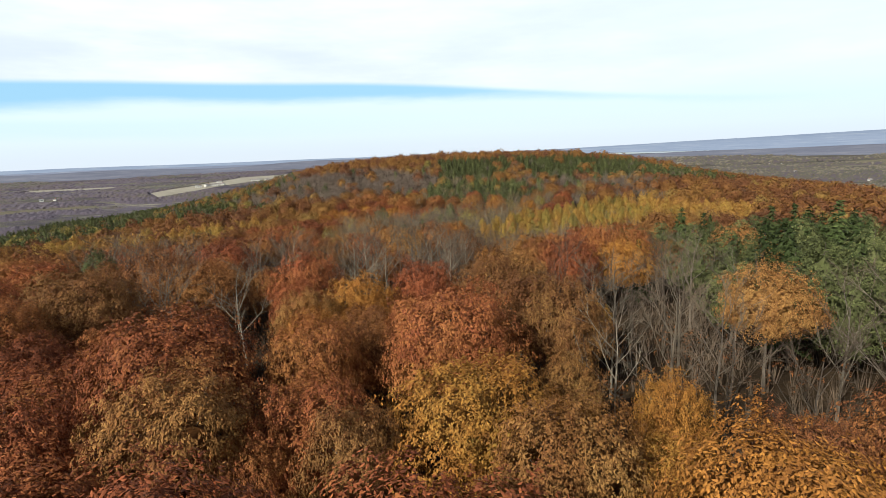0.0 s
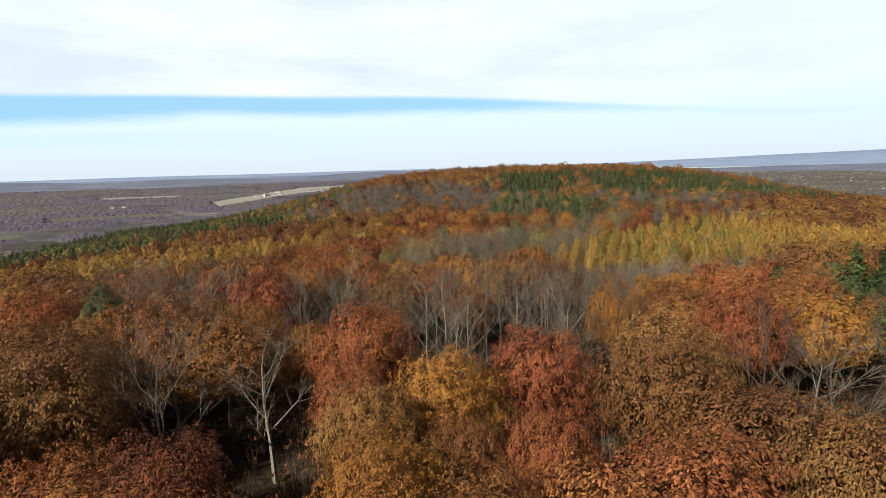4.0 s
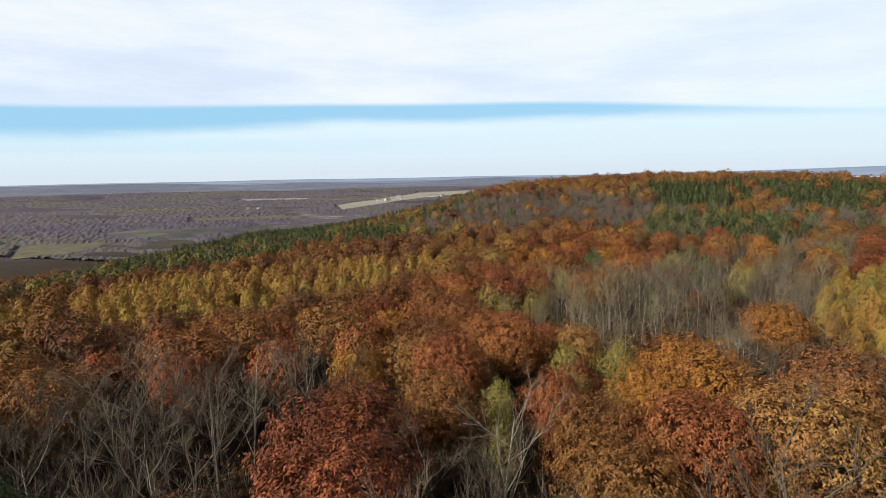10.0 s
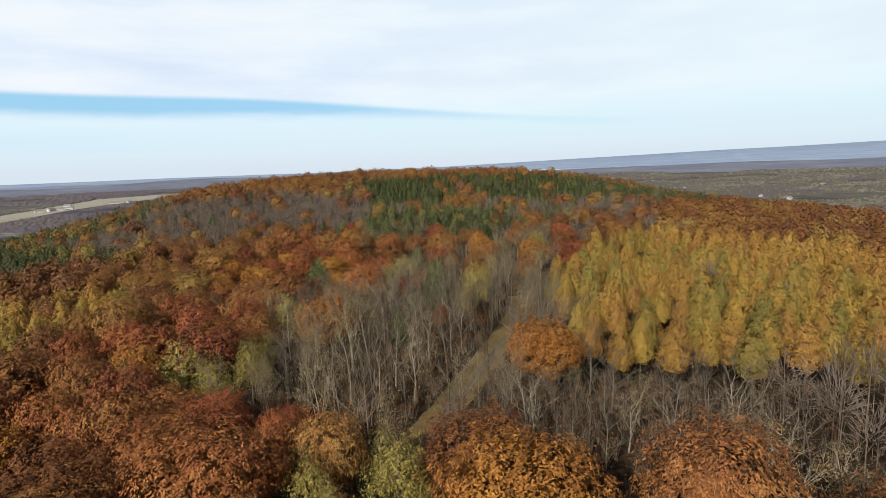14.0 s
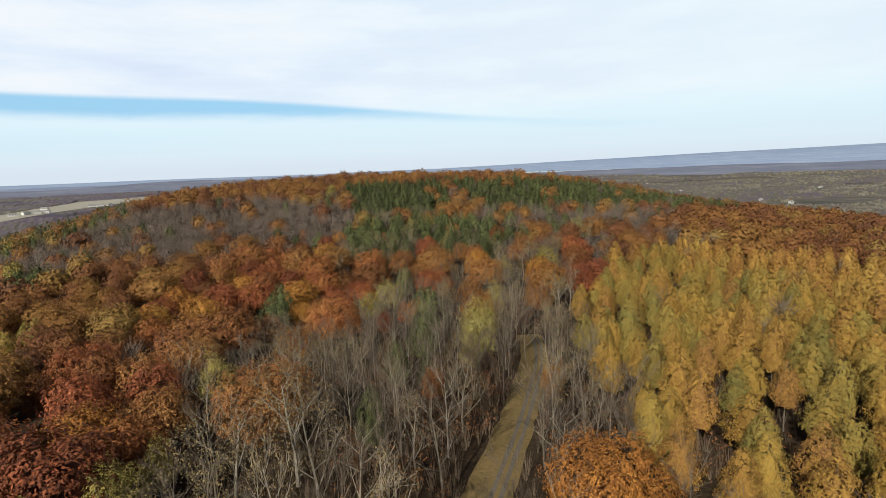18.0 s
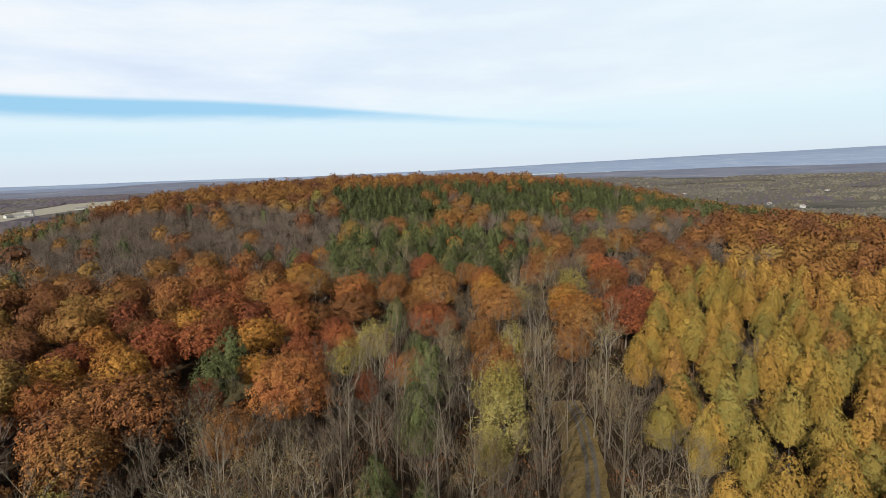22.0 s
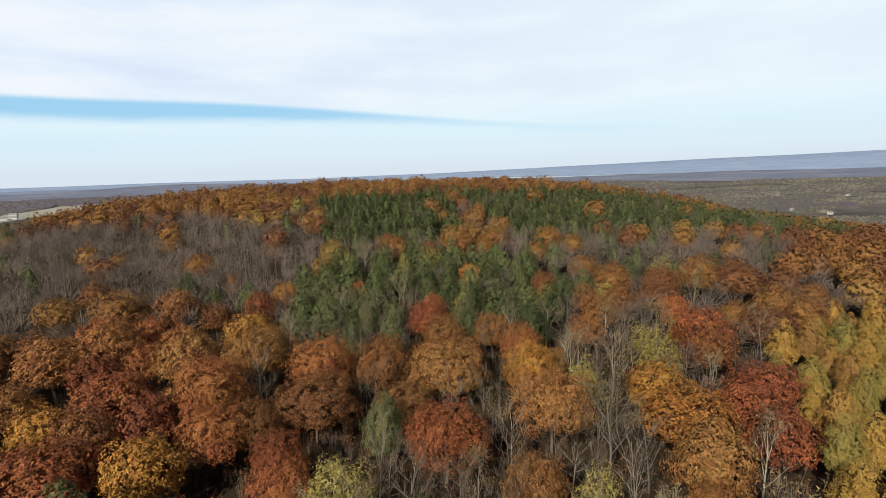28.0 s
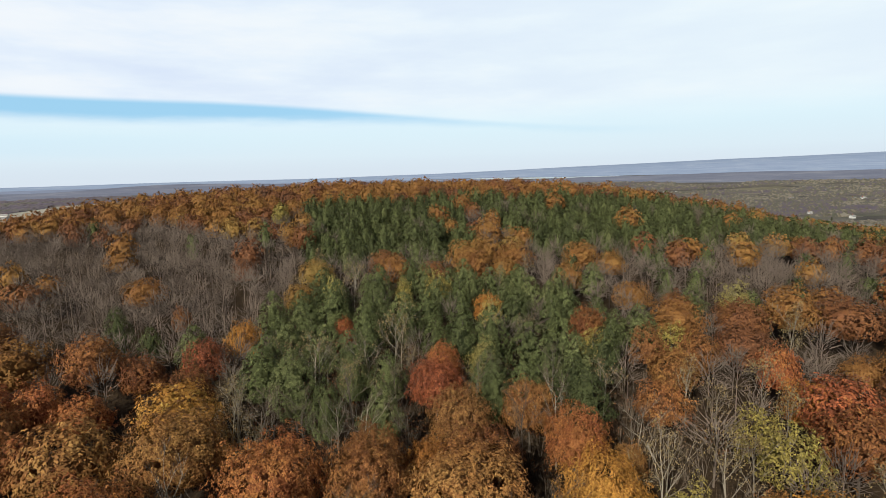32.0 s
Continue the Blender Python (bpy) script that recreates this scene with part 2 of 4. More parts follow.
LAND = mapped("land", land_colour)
GRASS = mapped("trail_grass", simple((0.3, (0.070, 0.048, 0.023)), (0.5, (0.130, 0.090, 0.037)), (0.7, (0.172, 0.112, 0.050)), scale=1.5))
GRAVEL = mapped("gravel", simple((0.3, (0.062, 0.050, 0.040)), (0.5, (0.095, 0.080, 0.066)), (0.7, (0.130, 0.113, 0.096)), scale=2.5))
GRASS_DULL = mapped("clearing_grass", simple((0.3, (0.040, 0.033, 0.018)), (0.5, (0.068, 0.054, 0.028)), (0.7, (0.100, 0.078, 0.042)), scale=1.2))
STRAW = mapped("field_straw", simple((0.3, (0.200, 0.182, 0.150)), (0.7, (0.300, 0.275, 0.230)), scale=0.05))
MEADOW = mapped("field_green", simple((0.35, (0.072, 0.066, 0.046)), (0.5, (0.116, 0.102, 0.066)), (0.65, (0.170, 0.146, 0.104)), scale=0.05))
WOOD_GREY = mapped("weathered_wood", simple((0.3, (0.0648, 0.054, 0.0432)), (0.7, (0.144, 0.122, 0.101)), scale=9.0))
WHITE = mapped("white_boards", simple((0.3, (0.36, 0.35, 0.34)), (0.7, (0.46, 0.45, 0.43)), scale=1.0))
ROOF = mapped("roof_shingles", simple((0.3, (0.128, 0.12, 0.12)), (0.7, (0.24, 0.232, 0.224)), scale=2.0))
BARN_RED = mapped("barn_red", simple((0.3, (0.16, 0.036, 0.024)), (0.7, (0.224, 0.056, 0.036)), scale=1.0))
PANE, pane_net, pane_shader = material("window_glass", 0.08)
pane_net.put(pane_shader.inputs["Base Color"], (0.03, 0.04, 0.05, 1))
LAKE, lake_net, lake_shader = material("lake_water", 0.5)
# pale base colour stands in for the bright sky mirrored in the water
lake_net.put(lake_shader.inputs["Base Color"], (0.36, 0.42, 0.47, 1))
lake_shader.inputs["Specular IOR Level"].default_value = 0.5


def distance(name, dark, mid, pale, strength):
    """Woods and fields kilometres off, with haze painted in as a faint glow."""
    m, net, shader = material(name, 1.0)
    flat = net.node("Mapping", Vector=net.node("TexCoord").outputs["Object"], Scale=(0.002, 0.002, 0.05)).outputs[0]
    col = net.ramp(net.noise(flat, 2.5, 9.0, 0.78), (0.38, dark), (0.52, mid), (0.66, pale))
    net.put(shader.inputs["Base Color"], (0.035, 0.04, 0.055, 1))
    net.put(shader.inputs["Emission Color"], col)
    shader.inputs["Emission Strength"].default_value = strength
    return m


# glow colours stand in for haze: bluer and paler from ridge to ridge
FAR = distance("far_hills_hazed", (0.225, 0.295, 0.405), (0.27, 0.34, 0.45), (0.36, 0.42, 0.50), 0.60)
FAR_MID = distance("middle_hills_hazed", (0.165, 0.195, 0.27), (0.21, 0.24, 0.32), (0.30, 0.33, 0.39), 0.58)
FAR_NEAR = distance("nearer_hills_hazed", (0.12, 0.125, 0.165), (0.165, 0.17, 0.215), (0.255, 0.255, 0.28), 0.52)

# ---- mesh helpers ----


def mesh_of(name, v, f, mat, tint=None, smooth=False):
    me = bpy.data.meshes.new(name)
    v, f = np.asarray(v, np.float32), np.asarray(f, np.int32)
    me.vertices.add(len(v))
    me.vertices.foreach_set("co", v.ravel())
    me.loops.add(f.size)
    me.loops.foreach_set("vertex_index", f.ravel())
    me.polygons.add(len(f))
    me.polygons.foreach_set("loop_start", np.arange(0, f.size, f.shape[1], dtype=np.int32))
    me.polygons.foreach_set("use_smooth", np.full(len(f), smooth))
    if tint is not None:
        me.attributes.new("tint", "FLOAT", "POINT").data.foreach_set("value", np.asarray(tint, np.float32))
    me.materials.append(mat)
    me.update(calc_edges=True)
    return me


def part(name, me, parent, label="", at=None):
    ob = new(name, me)
    ob.parent = parent
    if at is not None:
        ob.matrix_basis = at
    return tagged(ob, label)


def unit(a):
    return a / np.maximum(np.linalg.norm(a, axis=-1, keepdims=True), 1e-9)


def join(*chunks):
    """Chunks of (verts, tris, tint) to one."""
    n, vs, fs, ts = 0, [], [], []
    for v, f, t in chunks:
        vs.append(v), fs.append(f + n), ts.append(t)
        n += len(v)
    return np.concatenate(vs), np.concatenate(fs), np.concatenate(ts)


def tubes(p0, p1, r0, r1, n, tint=0.5):
    """Tapered prisms between points; with r1 of zero they end in a point."""
    p0, p1 = np.asarray(p0, float), np.asarray(p1, float)
    d = unit(p1 - p0)
    side = unit(np.cross(d, np.where(np.abs(d[:, 2:]) > 0.9, (1.0, 0.2, 0), (0, 0, 1.0))))
    up = np.cross(side, d)
    a = np.arange(n) * 2 * np.pi / n
    ring = np.cos(a)[None, :, None] * side[:, None] + np.sin(a)[None, :, None] * up[:, None]
    v = np.concatenate([p0[:, None] + ring * np.reshape(r0, (-1, 1, 1)), p1[:, None] + ring * np.reshape(r1, (-1, 1, 1))], 1)
    i, j = np.arange(n), (np.arange(n) + 1) % n
    f = np.concatenate([np.stack([i, j, j + n], 1), np.stack([i, j + n, i + n], 1)])
    f = (f[None] + (np.arange(len(p0)) * 2 * n)[:, None, None]).reshape(-1, 3)
    v = v.reshape(-1, 3)
    return v, f, np.full(len(v), tint)


def spikes(p0, p1, r0, tint=0.5):
    """Fine twigs: three-sided, running to a point."""
    p0, p1 = np.asarray(p0, float), np.asarray(p1, float)
    d = unit(p1 - p0)
    side = unit(np.cross(d, (0.31, 0.9, 0.2)))
    up = np.cross(side, d)
    a = np.arange(3) * 2 * np.pi / 3
    ring = np.cos(a)[None, :, None] * side[:, None] + np.sin(a)[None, :, None] * up[:, None]
    v = np.concatenate([p0[:, None] + ring * np.reshape(r0, (-1, 1, 1)), p1[:, None]], 1)
    f = np.array([(0, 1, 3), (1, 2, 3), (2, 0, 3)])
    f = (f[None] + (np.arange(len(p0)) * 4)[:, None, None]).reshape(-1, 3)
    v = v.reshape(-1, 3)
    return v, f, np.full(len(v), tint)


def leaves(p, normal, along, length, width, tint, fold=0.25, fine=True):
    """Leaves: folded diamonds, or single triangles where they stay small."""
    n = len(p)
    normal = unit(normal)
    along = unit(along - normal * np.sum(along * normal, 1, keepdims=True))
    across = np.cross(normal, along)
    length, width = np.reshape(length, (-1, 1)) * np.ones((n, 1)), np.reshape(width, (-1, 1)) * np.ones((n, 1))
    if fine:
        drop = normal * width * fold
        v = np.stack([p - along * length * 0.5, p + across * width * 0.5 - drop, p + along * length * 0.5 - drop, p - across * width * 0.5 - drop], 1)
        f = np.array([(0, 1, 2), (0, 2, 3)])
    else:
        v = np.stack([p - along * length * 0.5 + across * width * 0.5, p - along * length * 0.5 - across * width * 0.5, p + along * length * 0.6], 1)
        f = np.array([(0, 2, 1)])
    k = v.shape[1]
    f = (f[None] + (np.arange(n) * k)[:, None, None]).reshape(-1, 3)
    return v.reshape(-1, 3), f, np.repeat(np.ones(n) * tint, k)


def sphere_dirs(rng, n):
    return unit(rng.normal(size=(n, 3)))


def wood(rng, height, fork, mains, reach, rise, subs, twigs, thick, trunk_to=0.8):
    """A trunk with limbs, boughs and twigs. Gives the tubes and the twigs as chunks, and the ends of the boughs."""
    top = height * trunk_to
    zs = np.array([0, 0.35, 0.7, 1.0]) * top
    sway = np.cumsum(rng.normal(0, 0.022 * height, (4, 2)) * np.array([[0], [0.5], [1], [1]]), 0)
    line = np.column_stack([sway, zs])
    radii = thick * np.array([1.25, 0.8, 0.55, 0.25])
    heavy = [(line[i], line[i + 1], radii[i], radii[i + 1]) for i in range(3)]
    fine, ends = [], []
    for m in range(mains):
        s = fork + (1 - fork) * (m + rng.uniform(0.1, 0.9)) / mains
        start = np.array([np.interp(s * top, zs, line[:, k]) for k in range(3)])
        turn = m * 2.4 + rng.uniform(-0.5, 0.5)
        lift = rise + rng.uniform(-0.18, 0.18)
        long = reach * (1.15 - 0.55 * s) * rng.uniform(0.8, 1.2)
        way = np.array([np.cos(turn) * np.cos(lift), np.sin(turn) * np.cos(lift), np.sin(lift)])
        r = thick * 0.42 * (1.2 - 0.7 * s)
        p, pts = start, [start]
        for k in range(3):
            way = unit(way + np.array([0, 0, 0.16]) + rng.normal(0, 0.12, 3))
            q = p + way * long / 3
            heavy.append((p, q, r * (1 - k * 0.3), r * (0.7 - k * 0.3) + 0.008))
            p = q
            pts.append(p)
        ends.append((p, way))
        for k in range(subs):
            u = rng.uniform(0.8, 2.95)
            a = pts[int(u)] + (pts[int(u) + 1] - pts[int(u)]) * (u % 1) if u < 3 else pts[3]
            w = unit(way + rng.normal(0, 0.55, 3) + np.array([0, 0, 0.25]))
            b = a + w * long * rng.uniform(0.28, 0.5)
            heavy.append((a, b, r * 0.33, 0.010))
            ends.append((b, w))
            for j in range(twigs):
                c = a + (b - a) * rng.uniform(0.25, 1.0)
                fine.append((c, c + unit(w + rng.normal(0, 0.5, 3) + np.array([0, 0, 0.3])) * rng.uniform(0.5, 1.5), 0.016))
    return heavy, fine, ends


def limb_mesh(heavy, n=5):
    return tubes([h[0] for h in heavy], [h[1] for h in heavy], [h[2] for h in heavy], [h[3] for h in heavy], n)


def spiral_dirs(rng, n, low):
    """Even directions over a dome that reaches down to the height low on the unit sphere."""
    z = 1 - (np.arange(n) + 0.5) / n * (1 - low)
    a = np.arange(n) * 2.39996 + rng.uniform(0, 6)
    s = np.sqrt(1 - z * z)
    return unit(np.column_stack([np.cos(a) * s, np.sin(a) * s, z]) + rng.normal(0, 0.10, (n, 3)))


def tufted(rng, dirs, bumps, narrow, dip):
    """How far out the tufts in the directions dirs stand on a crown with rounded bumps."""
    near = dirs @ bumps.T
    return 1 - dip + dip * np.exp(-(1 - np.max(near, 1)) / narrow), np.argmax(near, 1)


def rosettes(rng, centre, outward, per, reach, size, slim, tint, fine, droop=0.55, jitter=0.35, form=0.55):
    """Leaves in loose hanging bunches round the centres, facing outwards."""
    at, out = np.repeat(centre, per, 0), np.repeat(outward, per, 0)
    n = len(at)
    e = unit(out * 0.75 + sphere_dirs(rng, n) * 0.95)
    p = at + e * (np.repeat(np.ones(len(centre)) * reach, per) * rng.uniform(0.45, 1.05, n))[:, None]
    normal = e * (1.35 - form) + out * form + np.array([0, 0, 0.15]) + rng.normal(0, jitter, (n, 3))
    along = out * 0.45 + rng.normal(0, 0.6, (n, 3)) + np.array([0, 0, -droop])
    s = size * rng.uniform(0.72, 1.28, n)
    return leaves(p, normal, along, s, s * slim, np.clip(np.repeat(tint, per) + rng.normal(0, 0.05, n), 0, 1), fine=fine)


def oak_crown(rng, radius, height, tufts, per, size, reach=0.42, low=0.26, core=0.70, slim=0.58, bumps=11, dip=0.26, fine=False, ragged=0.07, jitter=0.35, form=0.60, droop=0.55):
    """A broad rounded crown: bunches of leaves over bulging boughs, round a dense heart."""
    base = height * low
    mid = base + (height - base) * 0.40
    d = spiral_dirs(rng, tufts, -0.62)
    knobs = unit(spiral_dirs(rng, bumps, -0.45) + rng.normal(0, 0.16, (bumps, 3)))
    far_out, which = tufted(rng, d, knobs, 0.085, dip)
    swell = rng.uniform(0.88, 1.06, bumps)[which]
    k = far_out * (0.45 * swell + 0.55) * (1 + rng.normal(0, ragged, tufts))
    span = np.where(d[:, 2:] > 0, (radius, radius, height - mid), (radius, radius, mid - base))
    span = span * np.where(d[:, 2:] < 0, (0.96, 0.96, 1), 1)
    p = d * span * k[:, None] + np.array([0, 0, mid])
    outward = unit(unit(d / span) + (d - knobs[which]) * 0.9)
    tint = np.clip(rng.uniform(0.18, 0.62, bumps)[which] + rng.normal(0, 0.09, tufts), 0, 1)
    crown = rosettes(rng, p, outward, per, reach, size, slim, tint, fine, droop, jitter, form)
    if per > 5:
        deep = np.flatnonzero(rng.uniform(0, 1, tufts) < 0.45)
        within = (p[deep] - np.array([0, 0, mid])) * rng.uniform(0.70, 0.86, (len(deep), 1)) + np.array([0, 0, mid])
        crown = join(crown, rosettes(rng, within, outward[deep], max(per // 2, 4), reach * 1.25, size * 1.2, slim * 1.1, tint[deep], False))
    if core:
        crown = join(crown, heart(rng, radius * core, mid + (height - mid) * core, base + (mid - base) * 0.35, round_profile))
    return crown


def larch_crown(rng, height, radius, tufts, per, size, core=0.36, reach=0.44, base=0.10, top=1.6, rise=0.42):
    """Feathery upswept bunches in soft plumes over a pointed egg, round a dense heart."""
    base, plumes = base * height, 30
    z = rng.uniform(0, 0.99, tufts * 3)
    wide = np.minimum(0.60 + 1.6 * z, 1.0) * (1 - z ** top) ** 0.9
    keep = np.flatnonzero(rng.uniform(0, 1, tufts * 3) < wide + 0.06)[:tufts]
    z, wide, n = z[keep], wide[keep] + 0.03, len(keep)
    a = rng.uniform(0, 2 * np.pi, n)
    pz = np.sqrt(np.linspace(0.02, 0.92, plumes))[::-1] ** 1.4
    pa = np.arange(plumes) * 2.39996 + rng.normal(0, 0.3, plumes)
    turn = np.abs((a[:, None] - pa[None] + np.pi) % (2 * np.pi) - np.pi) * (wide[:, None] * radius)
    gap = np.hypot(turn, (z[:, None] - pz[None]) * (height - base) * 0.8)
    who = np.argmin(gap, 1)
    puff = np.exp(-(np.min(gap, 1) / (radius * 0.34)) ** 2)
    r = radius * wide * (0.60 + 0.48 * puff) * (1 + rng.normal(0, 0.09, n))
    p = np.column_stack([np.cos(a) * r, np.sin(a) * r, base + z * (height - base) + puff * radius * 0.12 * (1 - z)])
    off = (a - pa[who] + np.pi) % (2 * np.pi) - np.pi
    lean = a + np.clip(off, -1.0, 1.0) * 0.45
    outward = unit(np.column_stack([np.cos(lean), np.sin(lean), rise + (z - pz[who]) * 2.5]))
    tint = np.clip(rng.uniform(0.2, 0.6, plumes)[who] + rng.normal(0, 0.07, n), 0, 1)
    crown = rosettes(rng, p, outward, per, reach, size, 0.46, tint, False, droop=-0.40, jitter=0.24, form=0.90)
    return join(crown, heart(rng, radius * core, height * 0.84, base, cone_profile, 0.14))


def pine_crown(rng, height, radius, n, size, fine=True, droop=0.0, cone=0.8, tiers=11):
    """Needle sprays on tiers of level boughs."""
    base = 0.14 * height
    per = 6
    boughs = tiers * per
    bz = np.repeat((np.arange(tiers) + 0.5) / tiers, per) + rng.normal(0, 0.018, boughs)
    ba = np.tile(np.arange(per) * 2 * np.pi / per, tiers) + np.repeat(rng.uniform(0, 6, tiers), per) + rng.normal(0, 0.25, boughs)
    bl = radius * np.clip(1.08 - np.clip(bz, 0, 1), 0.06, 1) ** cone * rng.uniform(0.7, 1.15, boughs)
    weight = bl / bl.sum()
    which = rng.choice(boughs, n, p=weight)
    t = np.sqrt(rng.uniform(0.08, 1, n))
    turn = ba[which]
    outw = np.column_stack([np.cos(turn), np.sin(turn), np.zeros(n)])
    flank = np.column_stack([-np.sin(turn), np.cos(turn), np.zeros(n)])
    spread = rng.normal(0, 0.22, n) * bl[which] * (1.15 - t)
    p = outw * (bl[which] * t)[:, None] + flank * spread[:, None]
    p[:, 2] = base + bz[which] * (height - base) + t * bl[which] * (0.16 - droop) + rng.normal(0, 0.10, n)
    along = outw + flank * rng.normal(0, 0.6, (n, 1)) + np.array([0, 0, 0.25 - droop]) + rng.normal(0, 0.2, (n, 3))
    normal = np.array([0, 0, 0.8]) + outw * 0.6 + rng.normal(0, 0.3, (n, 3))
    s = size * rng.uniform(0.7, 1.3, n)
    crown = leaves(p, normal, along, s, s * 0.36, rng.uniform(0.05, 0.8, boughs)[which], fine=fine)
    return join(crown, heart(rng, radius * 0.36, height * 0.80, base, cone_profile if droop else round_profile, 0.2, 7, 4))


def heart(rng, radius, top, base, profile, lumps=0.16, nu=9, nv=5):
    """The dense inside of a crown, closed above and below."""
    v = [(0, 0, base)]
    for j in range(nv):
        s = j / nv
        for i in range(nu):
            a = (i + 0.5 * (j % 2)) * 2 * math.pi / nu
            k = radius * profile(s) * (1 + rng.uniform(-lumps, lumps))
            v.append((k * math.cos(a), k * math.sin(a), base + (top - base) * (s + 0.02) + rng.uniform(-lumps, lumps) * 0.6))
    v.append((0, 0, top))
    f = [(0, 1 + (i + 1) % nu, 1 + i) for i in range(nu)]
    for j in range(nv - 1):
        for i in range(nu):
            a, b, c, d = 1 + j * nu + i, 1 + j * nu + (i + 1) % nu, 1 + (j + 1) * nu + (i + 1) % nu, 1 + (j + 1) * nu + i
            f += [(a, b, c), (a, c, d)]
    f += [(1 + (nv - 1) * nu + i, 1 + (nv - 1) * nu + (i + 1) % nu, len(v) - 1) for i in range(nu)]
    v = np.array(v)
    return v, np.array(f), np.full(len(v), 0.4)


def round_profile(s):
    return math.sqrt(max(0.0, 1 - (1.7 * s - 0.7) ** 2)) if s > 0.41 else 0.45 + 1.0 * s


def cone_profile(s):
    return min(0.62 + 1.6 * s, 1.0) * (1 - s) ** 0.54 * 1.14

# ---- shape of the land ----
KY = np.array([-400, -100, 0, 35, 50, 67, 87, 98, 110, 130, 150, 170, 190, 215, 230, 280, 340, 415, 470, 520, 570, 650, 800, 1100, 1700, 6000.0])
KG = np.array([6, 14, 15, 15, 14, 13.2, 12.4, 11.5, 10.2, 9.2, 6.2, 4.4, 3.8, 2.6, 0.8, -1, 4, 13, 21, 26, 27, 22, 4, -22, -36, -36.0])


def soft(a, x):
    return np.logaddexp(0, x / a) * a


def ground_z(x, y):
    """Height of the land: a low saddle, a broad hill ahead, a shallow valley round it."""
    x, y = np.asarray(x, float), np.asarray(y, float)
    prof = sum(w * np.interp(y + o, KY, KG) for o, w in ((-11, 0.25), (0, 0.5), (11, 0.25)))
    hill = np.where(y > 280, np.maximum(prof + 2, 0), 0)
    side = 1 / (1 + np.exp(np.clip((-x - 175) / 35, -40, 40))) / (1 + np.exp(np.clip((x - 215) / 35, -40, 40)))
    near = prof - hill * (1 - side) - np.minimum(soft(30, -x - 40) * 0.045, 14) - np.minimum(soft(40, -x - 210) * 0.085, 22) - np.minimum(soft(40, x - 200) * 0.06, 30)
    far_d = np.hypot(x, y)
    fade = np.clip((1500 - far_d) / 800, 0, 1)
    fade = fade * fade * (3 - 2 * fade)
    far = -36 + 26 * np.clip((far_d - 1800) / 3000, 0, 1) + 12 * np.exp(-((x + 540) ** 2 + (y - 1580) ** 2) / (2 * 260.0 ** 2))
    roll = 3.0 * np.sin(x / 310 + 1.0) * np.cos(y / 270) * np.clip((far_d - 700) / 800, 0, 1)
    return near * fade + far * (1 - fade) + roll

# ---- the land ----
u = np.linspace(-4.42, 4.42, 190)
w = np.linspace(-2.55, 4.40, 170)
gx, gy = 115 * np.sinh(u), 230 + 115 * np.sinh(w)
X, Y = np.meshgrid(gx, gy)
v = np.column_stack([X.ravel(), Y.ravel(), ground_z(X, Y).ravel()])
ii, jj = np.meshgrid(np.arange(len(gx) - 1), np.arange(len(gy) - 1))
a = (jj * len(gx) + ii).ravel()
f = np.column_stack([a, a + 1, a + 1 + len(gx), a + len(gx)])
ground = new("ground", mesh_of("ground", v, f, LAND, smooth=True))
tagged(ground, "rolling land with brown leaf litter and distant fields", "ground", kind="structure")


def ribbon(name, line, offsets, mats, lift, label, kind="structure"):
    """A strip draped along a line; one material for each lane between the offsets."""
    line = np.array(line, float)
    t = np.linspace(0, len(line) - 1, len(line) * 9)
    k = np.arange(len(line))
    p = np.column_stack([np.interp(t, k, line[:, 0]), np.interp(t, k, line[:, 1])])
    for _ in range(6):
        p[1:-1] = (p[:-2] + 2 * p[1:-1] + p[2:]) / 4
    d = unit(np.gradient(p, axis=0))
    side = np.column_stack([d[:, 1], -d[:, 0]])
    wob = np.array([noise.noise((float(q[0]) * 0.25, float(q[1]) * 0.25, 1.0)) for q in p])
    verts = []
    for n, o in enumerate(offsets):
        edge = 0.5 if n in (0, len(offsets) - 1) else 0.15
        q = p + side * (o + wob * edge * (1 if n % 2 else -1))[:, None]
        verts.append(np.column_stack([q, ground_z(q[:, 0], q[:, 1]) + lift - (0.12 if n in (0, len(offsets) - 1) else 0)]))
    verts = np.stack(verts, 1)
    m = len(offsets)
    faces, mat_i = [], []
    for i in range(len(p) - 1):
        for j in range(m - 1):
            faces.append((i * m + j, i * m + j + 1, (i + 1) * m + j + 1, (i + 1) * m + j))
            mat_i.append(j)
    me = mesh_of(name, verts.reshape(-1, 3), faces, mats[0], smooth=True)
    for mat in mats[1:]:
        me.materials.append(mat)
    me.polygons.foreach_set("material_index", np.array(mat_i, np.int32))
    return tagged(new(name, me), label, "path", kind=kind)


TRAIL = [(-20, 160), (-8, 180), (6.3, 205), (19, 230), (24, 243), (26, 251)]
LANE = [(2, 288), (-10, 286.5), (-26, 286), (-40, 286)]
ribbon("trail", TRAIL, (-2.9, 0.0, 0.6, 1.1, 1.7, 2.6), (GRASS, GRAVEL, GRASS, GRAVEL, GRASS), 0.22, "grassy forest track with worn gravel ruts between trees")
ribbon("lane", LANE, (-1.8, -0.6, 0.6, 1.8), (GRASS, GRAVEL, GRASS), 0.22, "narrow lane leading to the gravel clearing")
ribbon("gravel_lot", [(-18, 286), (-22, 286), (-28, 286), (-33, 285.5)], (-3.2, -1.5, 1.5, 3.6), (GRAVEL, GRAVEL, GRAVEL), 0.30, "bare gravel parking clearing under the oaks")


